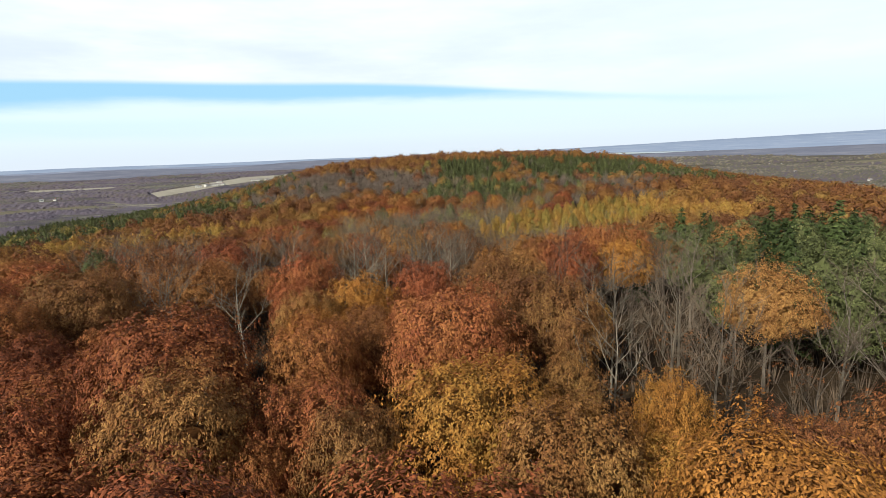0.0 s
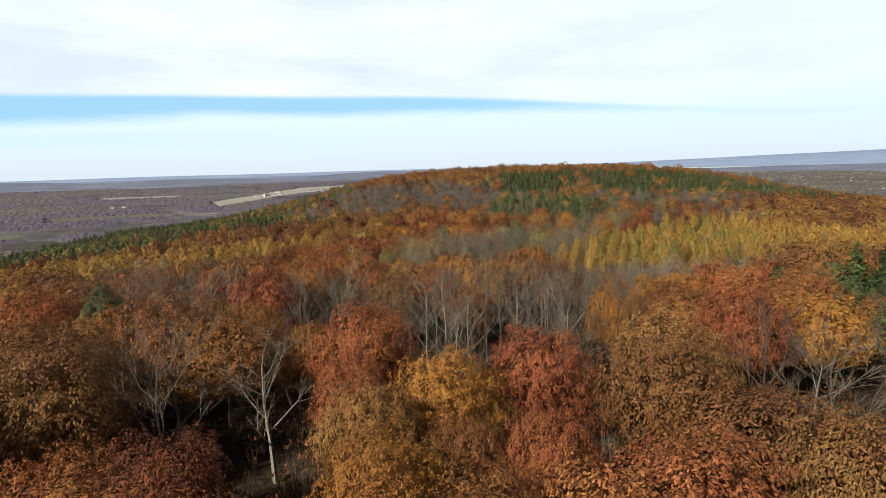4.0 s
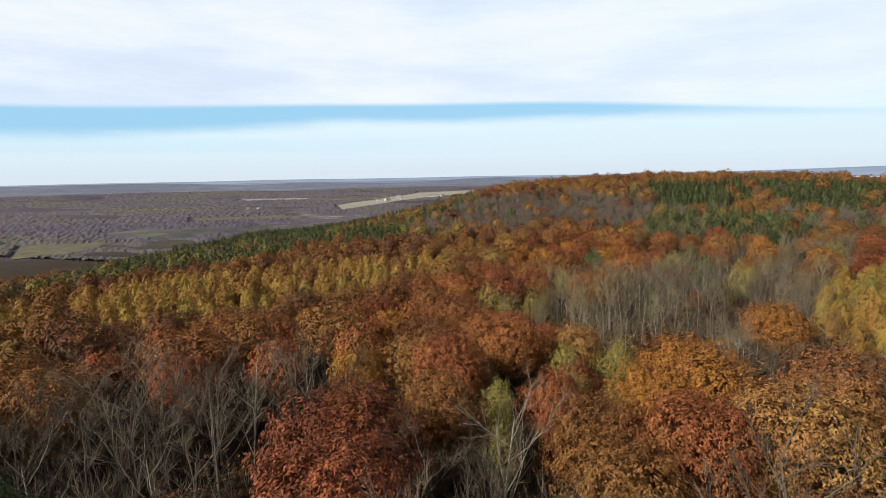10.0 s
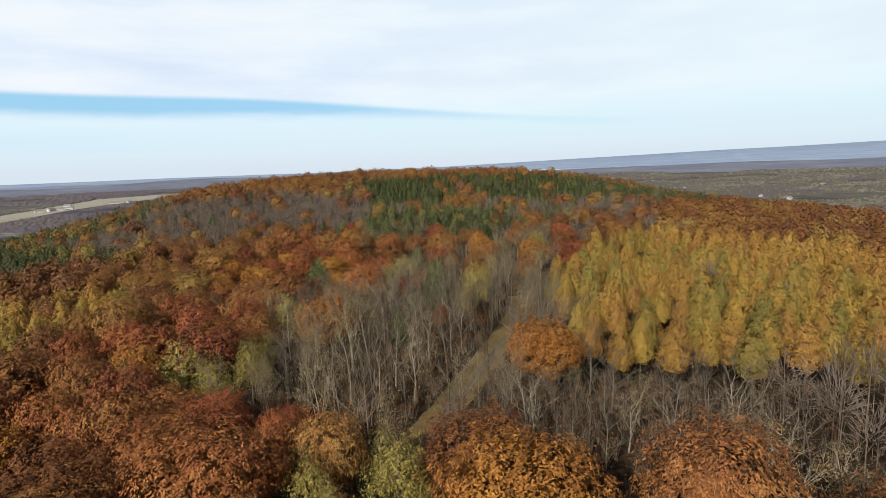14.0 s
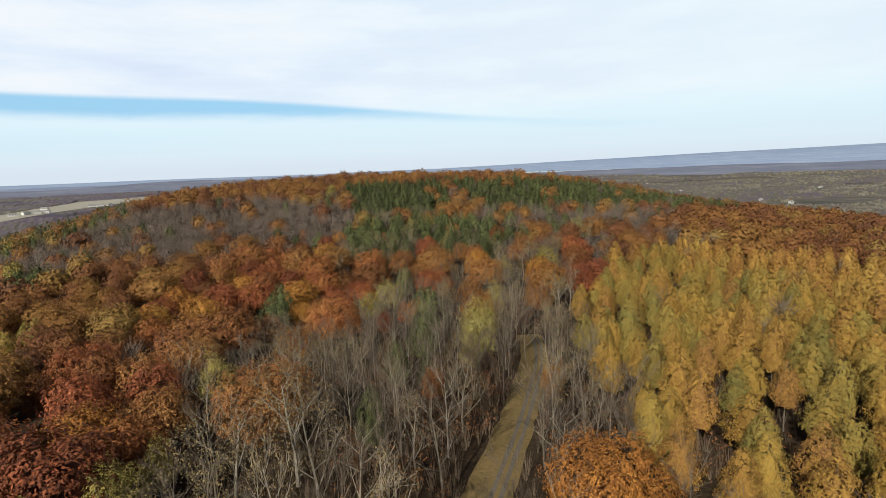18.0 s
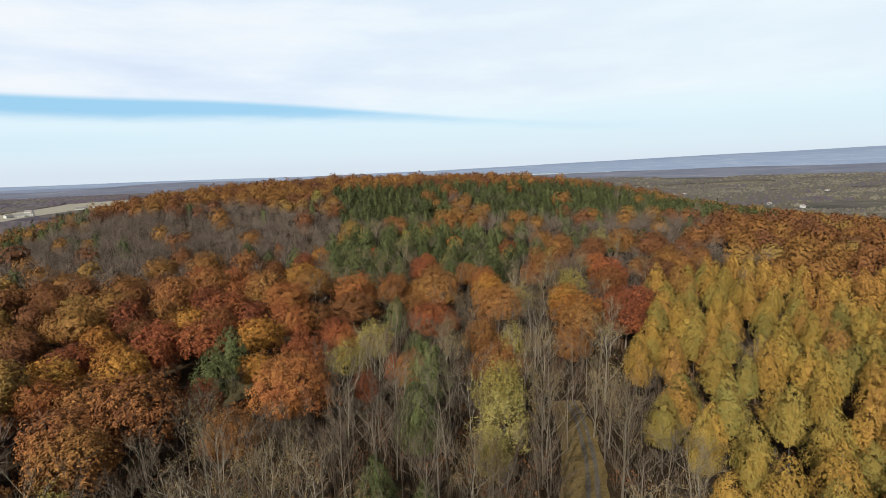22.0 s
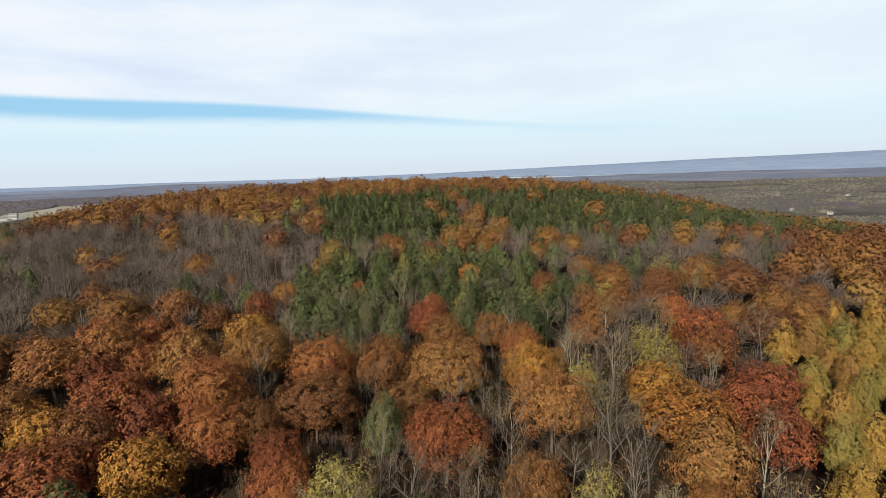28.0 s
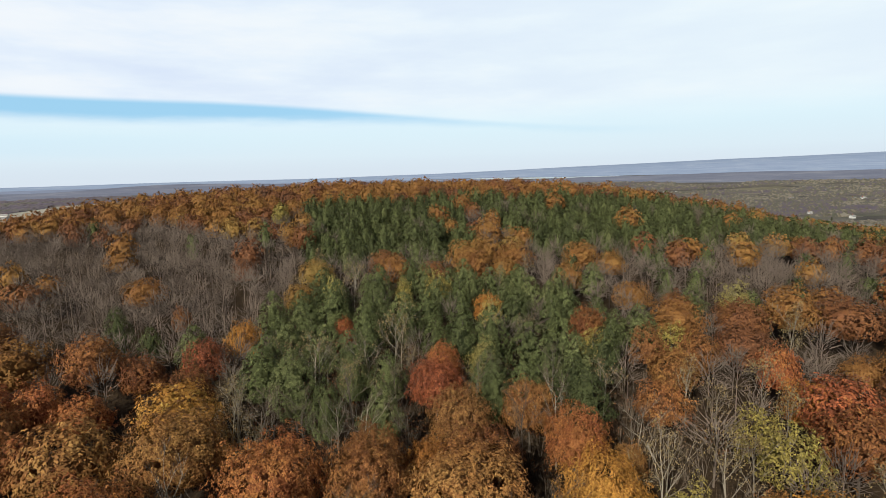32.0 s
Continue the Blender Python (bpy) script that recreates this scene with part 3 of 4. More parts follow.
ribbon("clearing_grass", [(-46, 266), (-40, 271), (-30, 277), (-18, 279.5), (-11, 281.5)], (-6.5, -3, 0, 3, 5.5), (GRASS_DULL, GRASS_DULL, GRASS_DULL, GRASS_DULL), 0.12, "worn autumn grass in the clearing by the fence")


def field(corners, mat, label, lift=0.7):
    (ax, ay), (bx, by), (cx, cy), (dx, dy) = corners
    s, t = np.meshgrid(np.linspace(0, 1, 25), np.linspace(0, 1, 13))
    x = (ax * (1 - s) + bx * s) * (1 - t) + (dx * (1 - s) + cx * s) * t
    y = (ay * (1 - s) + by * s) * (1 - t) + (dy * (1 - s) + cy * s) * t
    v = np.column_stack([x.ravel(), y.ravel(), ground_z(x, y).ravel() + lift])
    i, j = np.meshgrid(np.arange(24), np.arange(12))
    a = (j * 25 + i).ravel()
    me = mesh_of("field", v, np.column_stack([a, a + 1, a + 26, a + 25]), mat, smooth=True)
    return tagged(new("field", me), label, "field", "farm fields", "structure")


# ---- distance: far hills and the lake ----
AZ = np.array([-75, -60, -40, -20, 0, 12, 20, 30, 40, 52, 75.0])
EL = np.array([-0.45, -0.45, -0.38, -0.36, -0.30, -0.10, 0.10, 0.38, 0.60, 0.82, 0.95])
EL_LOW = np.array([-0.62, -0.62, -0.60, -0.55, -0.60, -0.75, -0.9, -0.85, -0.62, -0.5, -0.5])


def far_ridge(name, r, az0, az1, lift, label, seed, mat, crest, rough=0.035):
    rng = np.random.default_rng(seed)
    n = 160
    az = np.linspace(az0, az1, n)
    bumps = np.interp(az, np.linspace(az0, az1, 34), rng.uniform(-1, 1, 34)) * rough
    bumps = np.convolve(np.pad(bumps, 3, mode="edge"), np.full(7, 1 / 7), "valid")
    top = 40 + r * np.tan(np.radians(np.interp(az, AZ, crest) + lift + bumps))
    s, c = np.sin(np.radians(az)), np.cos(np.radians(az))
    rows = [(r - 260, -40 + 0 * top), (r - 90, -20 + (top + 20) * 0.55), (r, top), (r + 120, -60 + 0 * top)]
    v = np.stack([np.column_stack([s * q, c * q + 60, z]) for q, z in rows], 1).reshape(-1, 3)
    f = [(i * 4 + j, i * 4 + 4 + j, i * 4 + 5 + j, i * 4 + 1 + j) for i in range(n - 1) for j in range(3)]
    return tagged(new(name, mesh_of(name, v, f, mat, smooth=True)), label, "hills", kind="structure")


far_ridge("backdrop", 4560, -75, 75, 0.0, "wooded hills along the horizon, blue-grey haze in their glowing colour", 5, FAR, EL)
far_ridge("backdrop_middle", 3600, -75, 75, 0.0, "hills before the horizon, blue-mauve haze in their glowing colour", 8, FAR_MID, EL_LOW, 0.16)
far_ridge("backdrop_near", 2900, -75, 75, -0.10, "wooded rises beyond the valley, mauve haze in their glowing colour", 9, FAR_NEAR, EL_LOW, 0.24)


def arc_sheet(name, az0, az1, r0, r1, mat, label):
    az = np.radians(np.linspace(az0, az1, 24))
    v = [(math.sin(q) * r, math.cos(q) * r, float(ground_z(math.sin(q) * r, math.cos(q) * r)) + 1.5) for q in az for r in np.linspace(r0, r1, 5)]
    f = [(i * 5 + k, i * 5 + 5 + k, i * 5 + 6 + k, i * 5 + 1 + k) for i in range(23) for k in range(4)]
    return tagged(new(name, mesh_of(name, v, f, mat)), label, "lake", kind="structure")


arc_sheet("lake", 14.5, 28.5, 3980, 4290, LAKE, "long lake, pale with the sky's reflection painted into its colour")
FIELDS = [
    ([(-580, 440), (-566, 500), (-598, 572), (-680, 520)], MEADOW, "olive stubble field beyond the larches"),
    ([(-600, 1150), (-570, 1282), (-648, 1440), (-660, 1236)], STRAW, "pale straw field along the farm ridge"),
    ([(-570, 1282), (-535, 1491), (-752, 2043), (-648, 1440)], STRAW, "pale straw field below the white barns"),
    ([(-535, 1491), (-500, 2048), (-570, 2288), (-752, 2043)], STRAW, "pale straw field at the ridge's end"),
    ([(-700, 818), (-600, 950), (-640, 1005), (-760, 880)], MEADOW, "green and straw meadow round a farmhouse"),
    ([(-1150, 1500), (-960, 1560), (-990, 1680), (-1200, 1600)], STRAW, "pale stubble strip in the western valley"),
    ([(1240, 1640), (1460, 1690), (1490, 1810), (1290, 1780)], MEADOW, "olive green field in the valley"),
    ([(2100, 2480), (2260, 2500), (2290, 2640), (2120, 2600)], MEADOW, "pale green field on the far rise"),
    ([(700, 2100), (880, 2050), (930, 2150), (740, 2210)], STRAW, "pale stubble field in the valley"),
]
for corners, mat, label in FIELDS:
    field(corners, mat, label)

# ---- plan of the woods: stands, and trees that stand out ----
GOLD_OAKS = [(10.8, 25.5, 6.0), (1.5, 31.5, 11.5), (13.7, 31.7, 5.2), (-13.0, 51.0, 8.0), (16.6, 61.3, 4.7), (-10.5, 65.0, 9.0), (27.0, 82.8, 10.1), (26.4, 91.7, 8.6), (7.8, 95.0, 6.0), (16.2, 108.5, 7.0), (13.2, 118.0, 7.1), (-50.0, 121.5, 7.0), (-19.8, 128.0, 9.5), (-54.4, 129.5, 7.9), (-15.2, 132.2, 13.5), (2.8, 173.7, 12.0), (-66.7, 267.3, 12.4), (-26.1, 270.4, 6.8), (43.2, 281.2, 13.5), (-27.1, 288.2, 10.4), (44.7, 289.6, 10.1), (13.1, 312.0, 7.8), (66.8, 312.4, 8.7), (-18.4, 328.5, 11.6), (-13.5, 355.7, 7.7), (35.1, 362.6, 6.4)]
RED_OAKS = [(-11.0, 27.5, 5.3), (-9.0, 31.5, 9.0), (-28.7, 36.0, 10.0), (-20.6, 38.4, 13.5), (-10.8, 42.1, 9.1), (-31.8, 50.0, 7.9), (-25.5, 50.7, 7.7), (-3.2, 55.6, 7.2), (-18.5, 66.0, 8.0), (-3.0, 69.8, 10.0), (-19.6, 73.9, 10.6), (-67.7, 88.5, 13.1), (-43.1, 105.2, 13.5), (-17.4, 112.5, 11.4), (-28.7, 122.6, 8.4), (-42, 129.7, 9.9), (-27.7, 135.8, 6.7), (-37.7, 143.1, 12.5), (-32.9, 153, 7.8), (-44.4, 153, 12.1), (-33.0, 158.7, 7.4), (-46.9, 190.0, 13.2), (-58.7, 199.4, 13.5), (17.3, 235.0, 8.8), (-19.0, 250.8, 13.5), (-7.3, 256.0, 4.9), (-32.4, 256.1, 6.3), (-1.3, 264.7, 3.9), (10.3, 285.1, 12.7), (-37.8, 288.4, 13.5)]
RED_OAKS_MIDDLE = [(-47.9, 291.7, 12.4), (-20.0, 295.3, 10.8), (-22.2, 305.7, 12.4), (66.3, 307.5, 12.1), (-36.5, 309.0, 13.5), (82.5, 309.7, 12.4), (-5.1, 310.4, 12.4), (30.4, 310.8, 8.9), (17.0, 330.1, 9.6), (72.1, 331.1, 10.1), (97.7, 334.8, 13.5), (19.9, 338, 6.9), (78.3, 338.6, 10.6), (-18.3, 346.7, 8.2), (4.8, 353.2, 4.3), (4.9, 359.2, 4.6), (-27.5, 371.6, 4.1)]
BROWN_OAKS = [(-5.7, 28.1, 6.5), (11.0, 49.5, 9.0), (8.6, 54.3, 13.5), (-40.4, 59.4, 13.5), (5.6, 61.6, 12.0), (-47.7, 67.2, 13.5), (17.7, 99.3, 12.4), (3.8, 121.2, 10.8), (-14.4, 296.9, 7.9), (-6.3, 300.2, 13.5)]
ORANGE_OAKS = [(17.3, 24.6, 6.5), (5.9, 25.4, 9.3), (-15.4, 28.1, 10.2), (8.5, 37, 5.5), (30.2, 49.8, 9.6), (-7.0, 47.5, 9.0), (-8.5, 56.4, 6.9), (-15.7, 59.2, 8.4), (-34.1, 74.4, 13.5), (-41.0, 75.8, 12.3), (9.5, 76.0, 11.5), (-26.6, 78.9, 7.4), (-35.6, 83.6, 10.6), (15.2, 88.2, 11.5), (-44.2, 89.3, 8.5), (-22.0, 100.5, 7.0), (-10.5, 104.0, 9.0), (-22.5, 106.1, 10.0), (-24.2, 112.8, 9.5), (-9.7, 115.3, 13.5), (-75.1, 124.2, 12.4), (-3.0, 128.7, 11.3), (-47.4, 135.0, 11.7), (-75.0, 135.5, 11.0), (-15.3, 142.5, 12.4), (-64.9, 142.7, 13.5), (-49.5, 143.0, 13.5), (-74.7, 188.5, 13.5)]
ORANGE_OAKS_MIDDLE = [(-28.8, 203.6, 13.5), (13.1, 208.6, 3.8), (-5, 211.2, 4.3), (-26.2, 212.6, 8.0), (-71.1, 223, 12.4), (-49, 226.5, 9.7), (-74.8, 235.1, 12.4), (-43.4, 237.7, 11.6), (-47.9, 247.1, 13.5), (-39.0, 249.0, 13.5), (14.8, 254.8, 10.0), (1.5, 259.9, 7.7), (-49.5, 260, 12.4), (33.1, 262.6, 7.8), (17.5, 272.2, 8.0), (-79.8, 273.3, 12.4), (27.2, 289.4, 13.5), (45.8, 296.4, 4.9), (62.9, 301.9, 11.3), (-67.3, 302.3, 12.4), (14.7, 303.2, 13.5), (4.9, 308.2, 9.9), (36.4, 308.7, 4.4), (18.1, 310.2, 10.4), (5.7, 313.4, 7.8), (-64.2, 314.3, 12.4), (-16.4, 318.2, 13.5), (-27.7, 318.4, 12.5), (-51.4, 324.6, 13.5), (-43.7, 329.4, 12.4)]
ORANGE_OAKS_NORTH = [(-66.3, 334, 12.4), (90.7, 340.6, 12.2), (-48.1, 349.4, 12.0), (-36.4, 349.5, 11.1), (-63.6, 357.3, 10.9), (-38.9, 387.8, 10.3), (52.5, 393.7, 10.8), (106.2, 393.7, 12.4), (110.2, 432.8, 12.4)]
BARE_TREES = [(14.0, 43.9, 5.5), (15.5, 50.0, 6.0), (22.3, 52.5, 7.0), (19.5, 56, 6.2), (25.5, 58, 5.8), (-32.8, 61.4, 6.1), (-24.9, 63.9, 8.2), (27, 66, 5.8), (18, 66.5, 6.8), (-36.0, 68.6, 9.0), (15.1, 69.1, 6.9), (23, 73, 6.3), (-12.8, 84.0, 7.0), (-4.1, 84.3, 7.1), (-21.5, 87.8, 7.1), (-26.4, 89.6, 6.8), (-57.0, 99.0, 9.0), (-35.7, 103.4, 6.5), (-13.5, 103.8, 9), (-64.8, 104.1, 9), (-56.0, 106.2, 7.5), (-31.0, 106.2, 6.1), (-54.4, 116.8, 8.0), (-32.1, 175.2, 6.4), (-8.7, 188.4, 7.1), (-14.6, 190.5, 7.2), (48.1, 308.4, 7.4)]
PALE_TREES = [(-32.3, 113.0, 4.0), (-24.5, 113.5, 3.5), (-23.8, 117.9, 3.8), (-33.8, 121.4, 4.2), (-23.5, 123.9, 3.8), (-35.6, 127.3, 4.4), (-27.4, 130.4, 4.6), (-38.8, 136.0, 3.9), (-28.2, 137.0, 4.7), (-22.8, 140.6, 7.7), (-29.9, 143.2, 5.3), (-20.2, 144.9, 4.3), (-23.4, 148.7, 4.5), (-43.7, 175.3, 6.7), (-48.8, 181.4, 9.4), (-55.7, 181.4, 6.0), (-40.2, 183.9, 7.0), (-41.1, 190.4, 6.1), (-39.0, 195.0, 4.5), (-36.9, 219.6, 7.2), (4.9, 225.9, 5.8), (8.2, 231.2, 9.5), (10.4, 239.5, 9.5), (-9.7, 268.3, 9.9), (-4.0, 275.8, 9.5), (35.2, 295.1, 7.2), (52.6, 301.4, 9.5), (53.7, 308.1, 7.6), (87.4, 351.9, 8.3), (34.3, 357.5, 6.4)]
PALE_TREES_MIDDLE = [(18.7, 369.4, 5.2), (19.0, 376.1, 5.2)]
TAN_TREES = [(4.7, 131.5, 9.9), (11.1, 132.3, 6.4), (6.6, 137.8, 6.6), (-15.2, 156.5, 9), (-32, 182.1, 8.4), (-22.0, 187.6, 9), (-31.3, 194.3, 9), (-24.5, 196.2, 10.9), (-16.7, 220.3, 7.2), (25.2, 237.6, 6.7), (25.8, 243, 6.9), (32.1, 248.4, 9.4), (34.9, 255.5, 8.0), (31.8, 281.3, 8.4), (36, 301.9, 6.4), (1.7, 305, 3.4), (-11.1, 329.8, 6.9), (4.7, 331.9, 7.1), (13, 344.4, 8.0)]
PINES = [(39.8, 52, 9.7), (48.2, 70.4, 9.3), (38.8, 84.9, 10.1), (-56.6, 87.4, 8.8), (47.8, 91.2, 8.6), (39.9, 99.8, 8.4), (39.4, 115.8, 7.6), (-15.3, 199.5, 4.6), (-4.5, 218.7, 3.4), (-9.2, 220.4, 4.8), (-2, 236, 6.7), (-1.3, 240.5, 7.3), (2.6, 251.5, 8.2), (-32.4, 264.8, 8.1), (3.7, 268.3, 6.6), (-31.4, 277.8, 7.5), (3.0, 291.1, 6.6), (-109.8, 327.4, 9.2), (-3.6, 332.6, 9), (35.5, 338.4, 9), (-9, 339.3, 8.7), (-30.4, 360.3, 5.5)]
SPRUCES = [(61, 80, 8.0), (31.0, 87.0, 5.5), (55.8, 89.5, 10.3), (66.2, 91.8, 9.2), (72.8, 109.3, 9.2), (36.0, 111.0, 5.5), (49.3, 113.9, 7.8)]
NAMED = [("gold", GOLD_OAKS), ("red", RED_OAKS), ("red", RED_OAKS_MIDDLE), ("brown", BROWN_OAKS), ("orange", ORANGE_OAKS), ("orange", ORANGE_OAKS_MIDDLE), ("orange", ORANGE_OAKS_NORTH), ("bare", BARE_TREES), ("pale", PALE_TREES), ("pale", PALE_TREES_MIDDLE), ("tan", TAN_TREES), ("pine", PINES), ("spruce", SPRUCES)]
CLEARINGS = [[(20, 36), (27, 36), (31, 44), (24, 46)], [(-9.4, 74.7), (-2.4, 74.7), (-1.4, 84.7), (-8.4, 84.7)], [(-50, 256), (-30, 253), (-25, 264), (-14, 273), (-10, 282), (-15, 289), (-30, 290), (-44, 286), (-46, 270)]]
LARCHES_EAST = [(9, 168), (45, 152), (95, 166), (152, 268), (112, 318), (94, 310), (71, 297), (54, 272), (31, 238), (15, 210)]
LARCHES_WEST = [(-112, 122), (-103, 140), (-100, 172), (-86, 200), (-78, 262), (-86, 286), (-128, 266), (-180, 232), (-176, 190), (-165, 160), (-150, 128)]
MIX_OAK = {"orange": 5, "red": 3.4, "gold": 1.2, "brown": 2.6, "bare": 0.5}
MIX_SOUTH = {"orange": 4.5, "red": 5.5, "gold": 1.4, "brown": 0.7, "bare": 0.3}
MIX_NORTH = {"orange": 4, "red": 2.5, "gold": 1.2, "brown": 1.5, "bare": 4, "tan": 1.0, "pale": 0.4}
ZONES = [
    ([(17, 32), (30, 30), (42, 42), (42, 57), (26, 56), (19, 46)], {"bare": 1}),
    ([(-24, 142), (6, 140), (24, 164), (9, 168), (14, 196), (0, 184), (-9, 180), (-28, 160)], {"bare": 6, "tan": 1.5}),
    ([(-35, 94), (-31, 103), (-19, 106), (5, 125), (15, 113), (9, 86), (-4, 72), (-13, 70), (-20, 77), (-26, 84)], {"bare": 1}),
    ([(-9, 180), (0, 184), (13, 182), (20, 206), (32, 240), (8, 246), (2, 206)], {"bare": 4, "tan": 1}),
    ([(-150, 400), (-120, 480), (-150, 540), (-240, 560), (-230, 420)], {"pine": 4, "bare": 2, "orange": 1.6, "gold": 1, "pale": 0.8}),
    (LARCHES_EAST, {"larch": 40, "bare": 1}),
    (LARCHES_WEST, {"larch": 20, "orange": 1, "red": 0.6}),
    ([(9, 38), (17, 36), (24, 52), (34, 60), (33, 78), (12, 76), (12, 58)], {"bare": 1}),
    ([(-14, 241), (25, 240), (45, 268), (58, 290), (42, 300), (0, 294), (-8, 284), (-14, 262)], {"bare": 5, "tan": 1.5, "orange": 1.2, "red": 1.2, "pale": 0.5}),
    ([(-62, 224), (-40, 224), (-28, 244), (-36, 262), (-62, 262)], {"bare": 2, "orange": 4, "red": 2, "gold": 1}),
    ([(-46, 224), (-34, 238), (6, 240), (4, 206), (-12, 178), (-28, 160), (-44, 166), (-32, 200)], {"bare": 9, "tan": 3}),
    ([(0, 122), (24, 120), (62, 136), (45, 152), (8, 166), (-4, 155)], {"bare": 8, "tan": 1}),
    ([(16, 240), (27, 240), (46, 270), (60, 292), (45, 306), (30, 300), (22, 270)], {"bare": 5, "tan": 3, "orange": 1}),
    ([(34, 54), (60, 54), (80, 62), (96, 125), (60, 132), (34, 118)], {"spruce": 1.2, "pine": 4, "orange": 1}),
    ([(-12, 325), (38, 320), (62, 345), (48, 384), (0, 388), (-14, 356)], {"pine": 9, "bare": 3, "tan": 0.8, "pale": 0.3, "orange": 0.6}),
    ([(-2, 400), (-6, 488), (62, 498), (46, 400)], {"pine": 12, "bare": 1, "orange": 0.3}),
    ([(66, 402), (60, 498), (165, 492), (245, 430), (205, 388), (120, 400)], {"pine": 12, "bare": 1, "orange": 0.8}),
    ([(60, 345), (48, 388), (70, 402), (120, 400), (160, 380), (120, 345)], {"bare": 9, "orange": 1, "red": 0.8, "pine": 2}),
    ([(-20, 345), (-55, 340), (-110, 345), (-170, 400), (-150, 470), (-60, 472), (-8, 430), (-4, 386)], {"bare": 22, "orange": 2.0, "brown": 1.5, "gold": 0.7, "pine": 0.5}),
    ([(-190, 165), (-245, 225), (-365, 340), (-385, 420), (-430, 620), (-330, 620), (-180, 455), (-150, 420), (-140, 352), (-180, 330), (-205, 296), (-215, 240)], {"pine": 11, "bare": 3, "pale": 1.2, "orange": 0.6}),
    ([(-180, 330), (-110, 325), (-110, 345), (-150, 410), (-170, 400)], {"bare": 3, "pale": 1, "orange": 1.2, "pine": 3}),
    ([(-430, 500), (-235, 470), (-205, 560), (-250, 700), (-430, 700)], {"pine": 5, "bare": 2, "pale": 1.4, "orange": 1.2}),
    ([(-400, 470), (420, 470), (420, 700), (-400, 700)], {"orange": 8, "brown": 3, "red": 1, "bare": 1}),
    ([(-66, 82), (-48, 90), (-46, 121), (-58, 126), (-72, 104)], {"bare": 6, "pine": 1}),
]
SPACE = {"red": 8.5, "orange": 8.5, "gold": 8.2, "brown": 8.3, "pale": 5.6, "tan": 4.2, "bare": 3.9, "larch": 5.3, "pine": 5.0, "spruce": 4.8}
CROWN = {"red": 10.8, "orange": 10.8, "gold": 10.4, "brown": 10.4, "pale": 8.2, "tan": 6.5, "bare": 5.5, "larch": 6.2, "pine": 8.0, "spruce": 6.4}
CONIFERS = next(k for k, (poly, mix) in enumerate(ZONES) if poly[0] == (-190, 165))
ROUTE = np.array([(0, 0), (-27, 95), (-15, 160), (3, 270), (8, 310.0)])


def inside(poly, x, y):
    hit = False
    for (ax, ay), (bx, by) in zip(poly, poly[1:] + poly[:1]):
        if (ay > y) != (by > y) and x < (bx - ax) * (y - ay) / (by - ay) + ax:
            hit = not hit
    return hit


def line_gap(line, x, y):
    a, b = line[:-1], line[1:]
    d = b - a
    t = np.clip(((x - a[:, 0]) * d[:, 0] + (y - a[:, 1]) * d[:, 1]) / (d ** 2).sum(1), 0, 1)
    return float(np.hypot(a[:, 0] + d[:, 0] * t - x, a[:, 1] + d[:, 1] * t - y).min())


rng = np.random.default_rng(11)
grid = {}
TREES = []


def near_ok(x, y, space, slack=1.0):
    i, j = int(x // 8), int(y // 8)
    for a in (i - 1, i, i + 1):
        for b in (j - 1, j, j + 1):
            for (tx, ty, ts) in grid.get((a, b), ()):
                if (tx - x) ** 2 + (ty - y) ** 2 < ((ts + space) * 0.5 * slack) ** 2:
                    return False
    return True


def stand(kind, x, y, width, space):
    grid.setdefault((int(x // 8), int(y // 8)), []).append((x, y, space))
    TREES.append((kind, x, y, width))


TRAIL_LINE = np.array(TRAIL, float)
for kind, rows in NAMED:
    for x, y, width in rows:
        if line_gap(TRAIL_LINE, x, y) < 3.4:
            continue
        stand(kind, x, y, width, width * 0.86 if kind not in ("bare", "tan", "pine", "spruce", "pale") else 8.0 if y < 76 and kind == "bare" else min(width, 7) * 0.7)
for _ in range(100000):
    x, y = rng.uniform(-430, 330), rng.uniform(13, 620)
    if (x < -340 and not inside(ZONES[CONIFERS][0], x, y)) or x < -45 - 1.15 * y or x > 32 + 0.92 * y:
        continue
    if line_gap(TRAIL_LINE, x, y) < (4.6 if y < 208 else 2.6 if y < 228 else 0.9) or any(inside(c, x, y) for c in CLEARINGS):
        continue
    mix = next((m for poly, m in ZONES if inside(poly, x, y)), MIX_NORTH if y > 296 and -20 < x < 130 else MIX_SOUTH if y < 90 else MIX_OAK)
    total = rng.uniform(0, sum(mix.values()))
    if mix is MIX_OAK or mix is MIX_SOUTH or y > 470:
        total = (noise.noise((x / 26, y / 26, 4.2)) * 0.55 + 0.5) * sum(mix.values()) * 0.6 + total * 0.4
    for kind, share in mix.items():
        total -= share
        if total <= 0:
            break
    size = (rng.uniform(0.80, 1.16) if kind == "larch" else rng.uniform(0.82, 1.18)) * (0.78 if y > 400 or x < -150 else np.interp(y, (60, 140), (1.08, 0.86)))
    if near_ok(x, y, SPACE[kind] * size, 0.94 if y < 150 and kind in ("red", "orange", "gold", "brown") else 1.0):
        stand(kind, x, y, CROWN[kind] * size, SPACE[kind] * size)

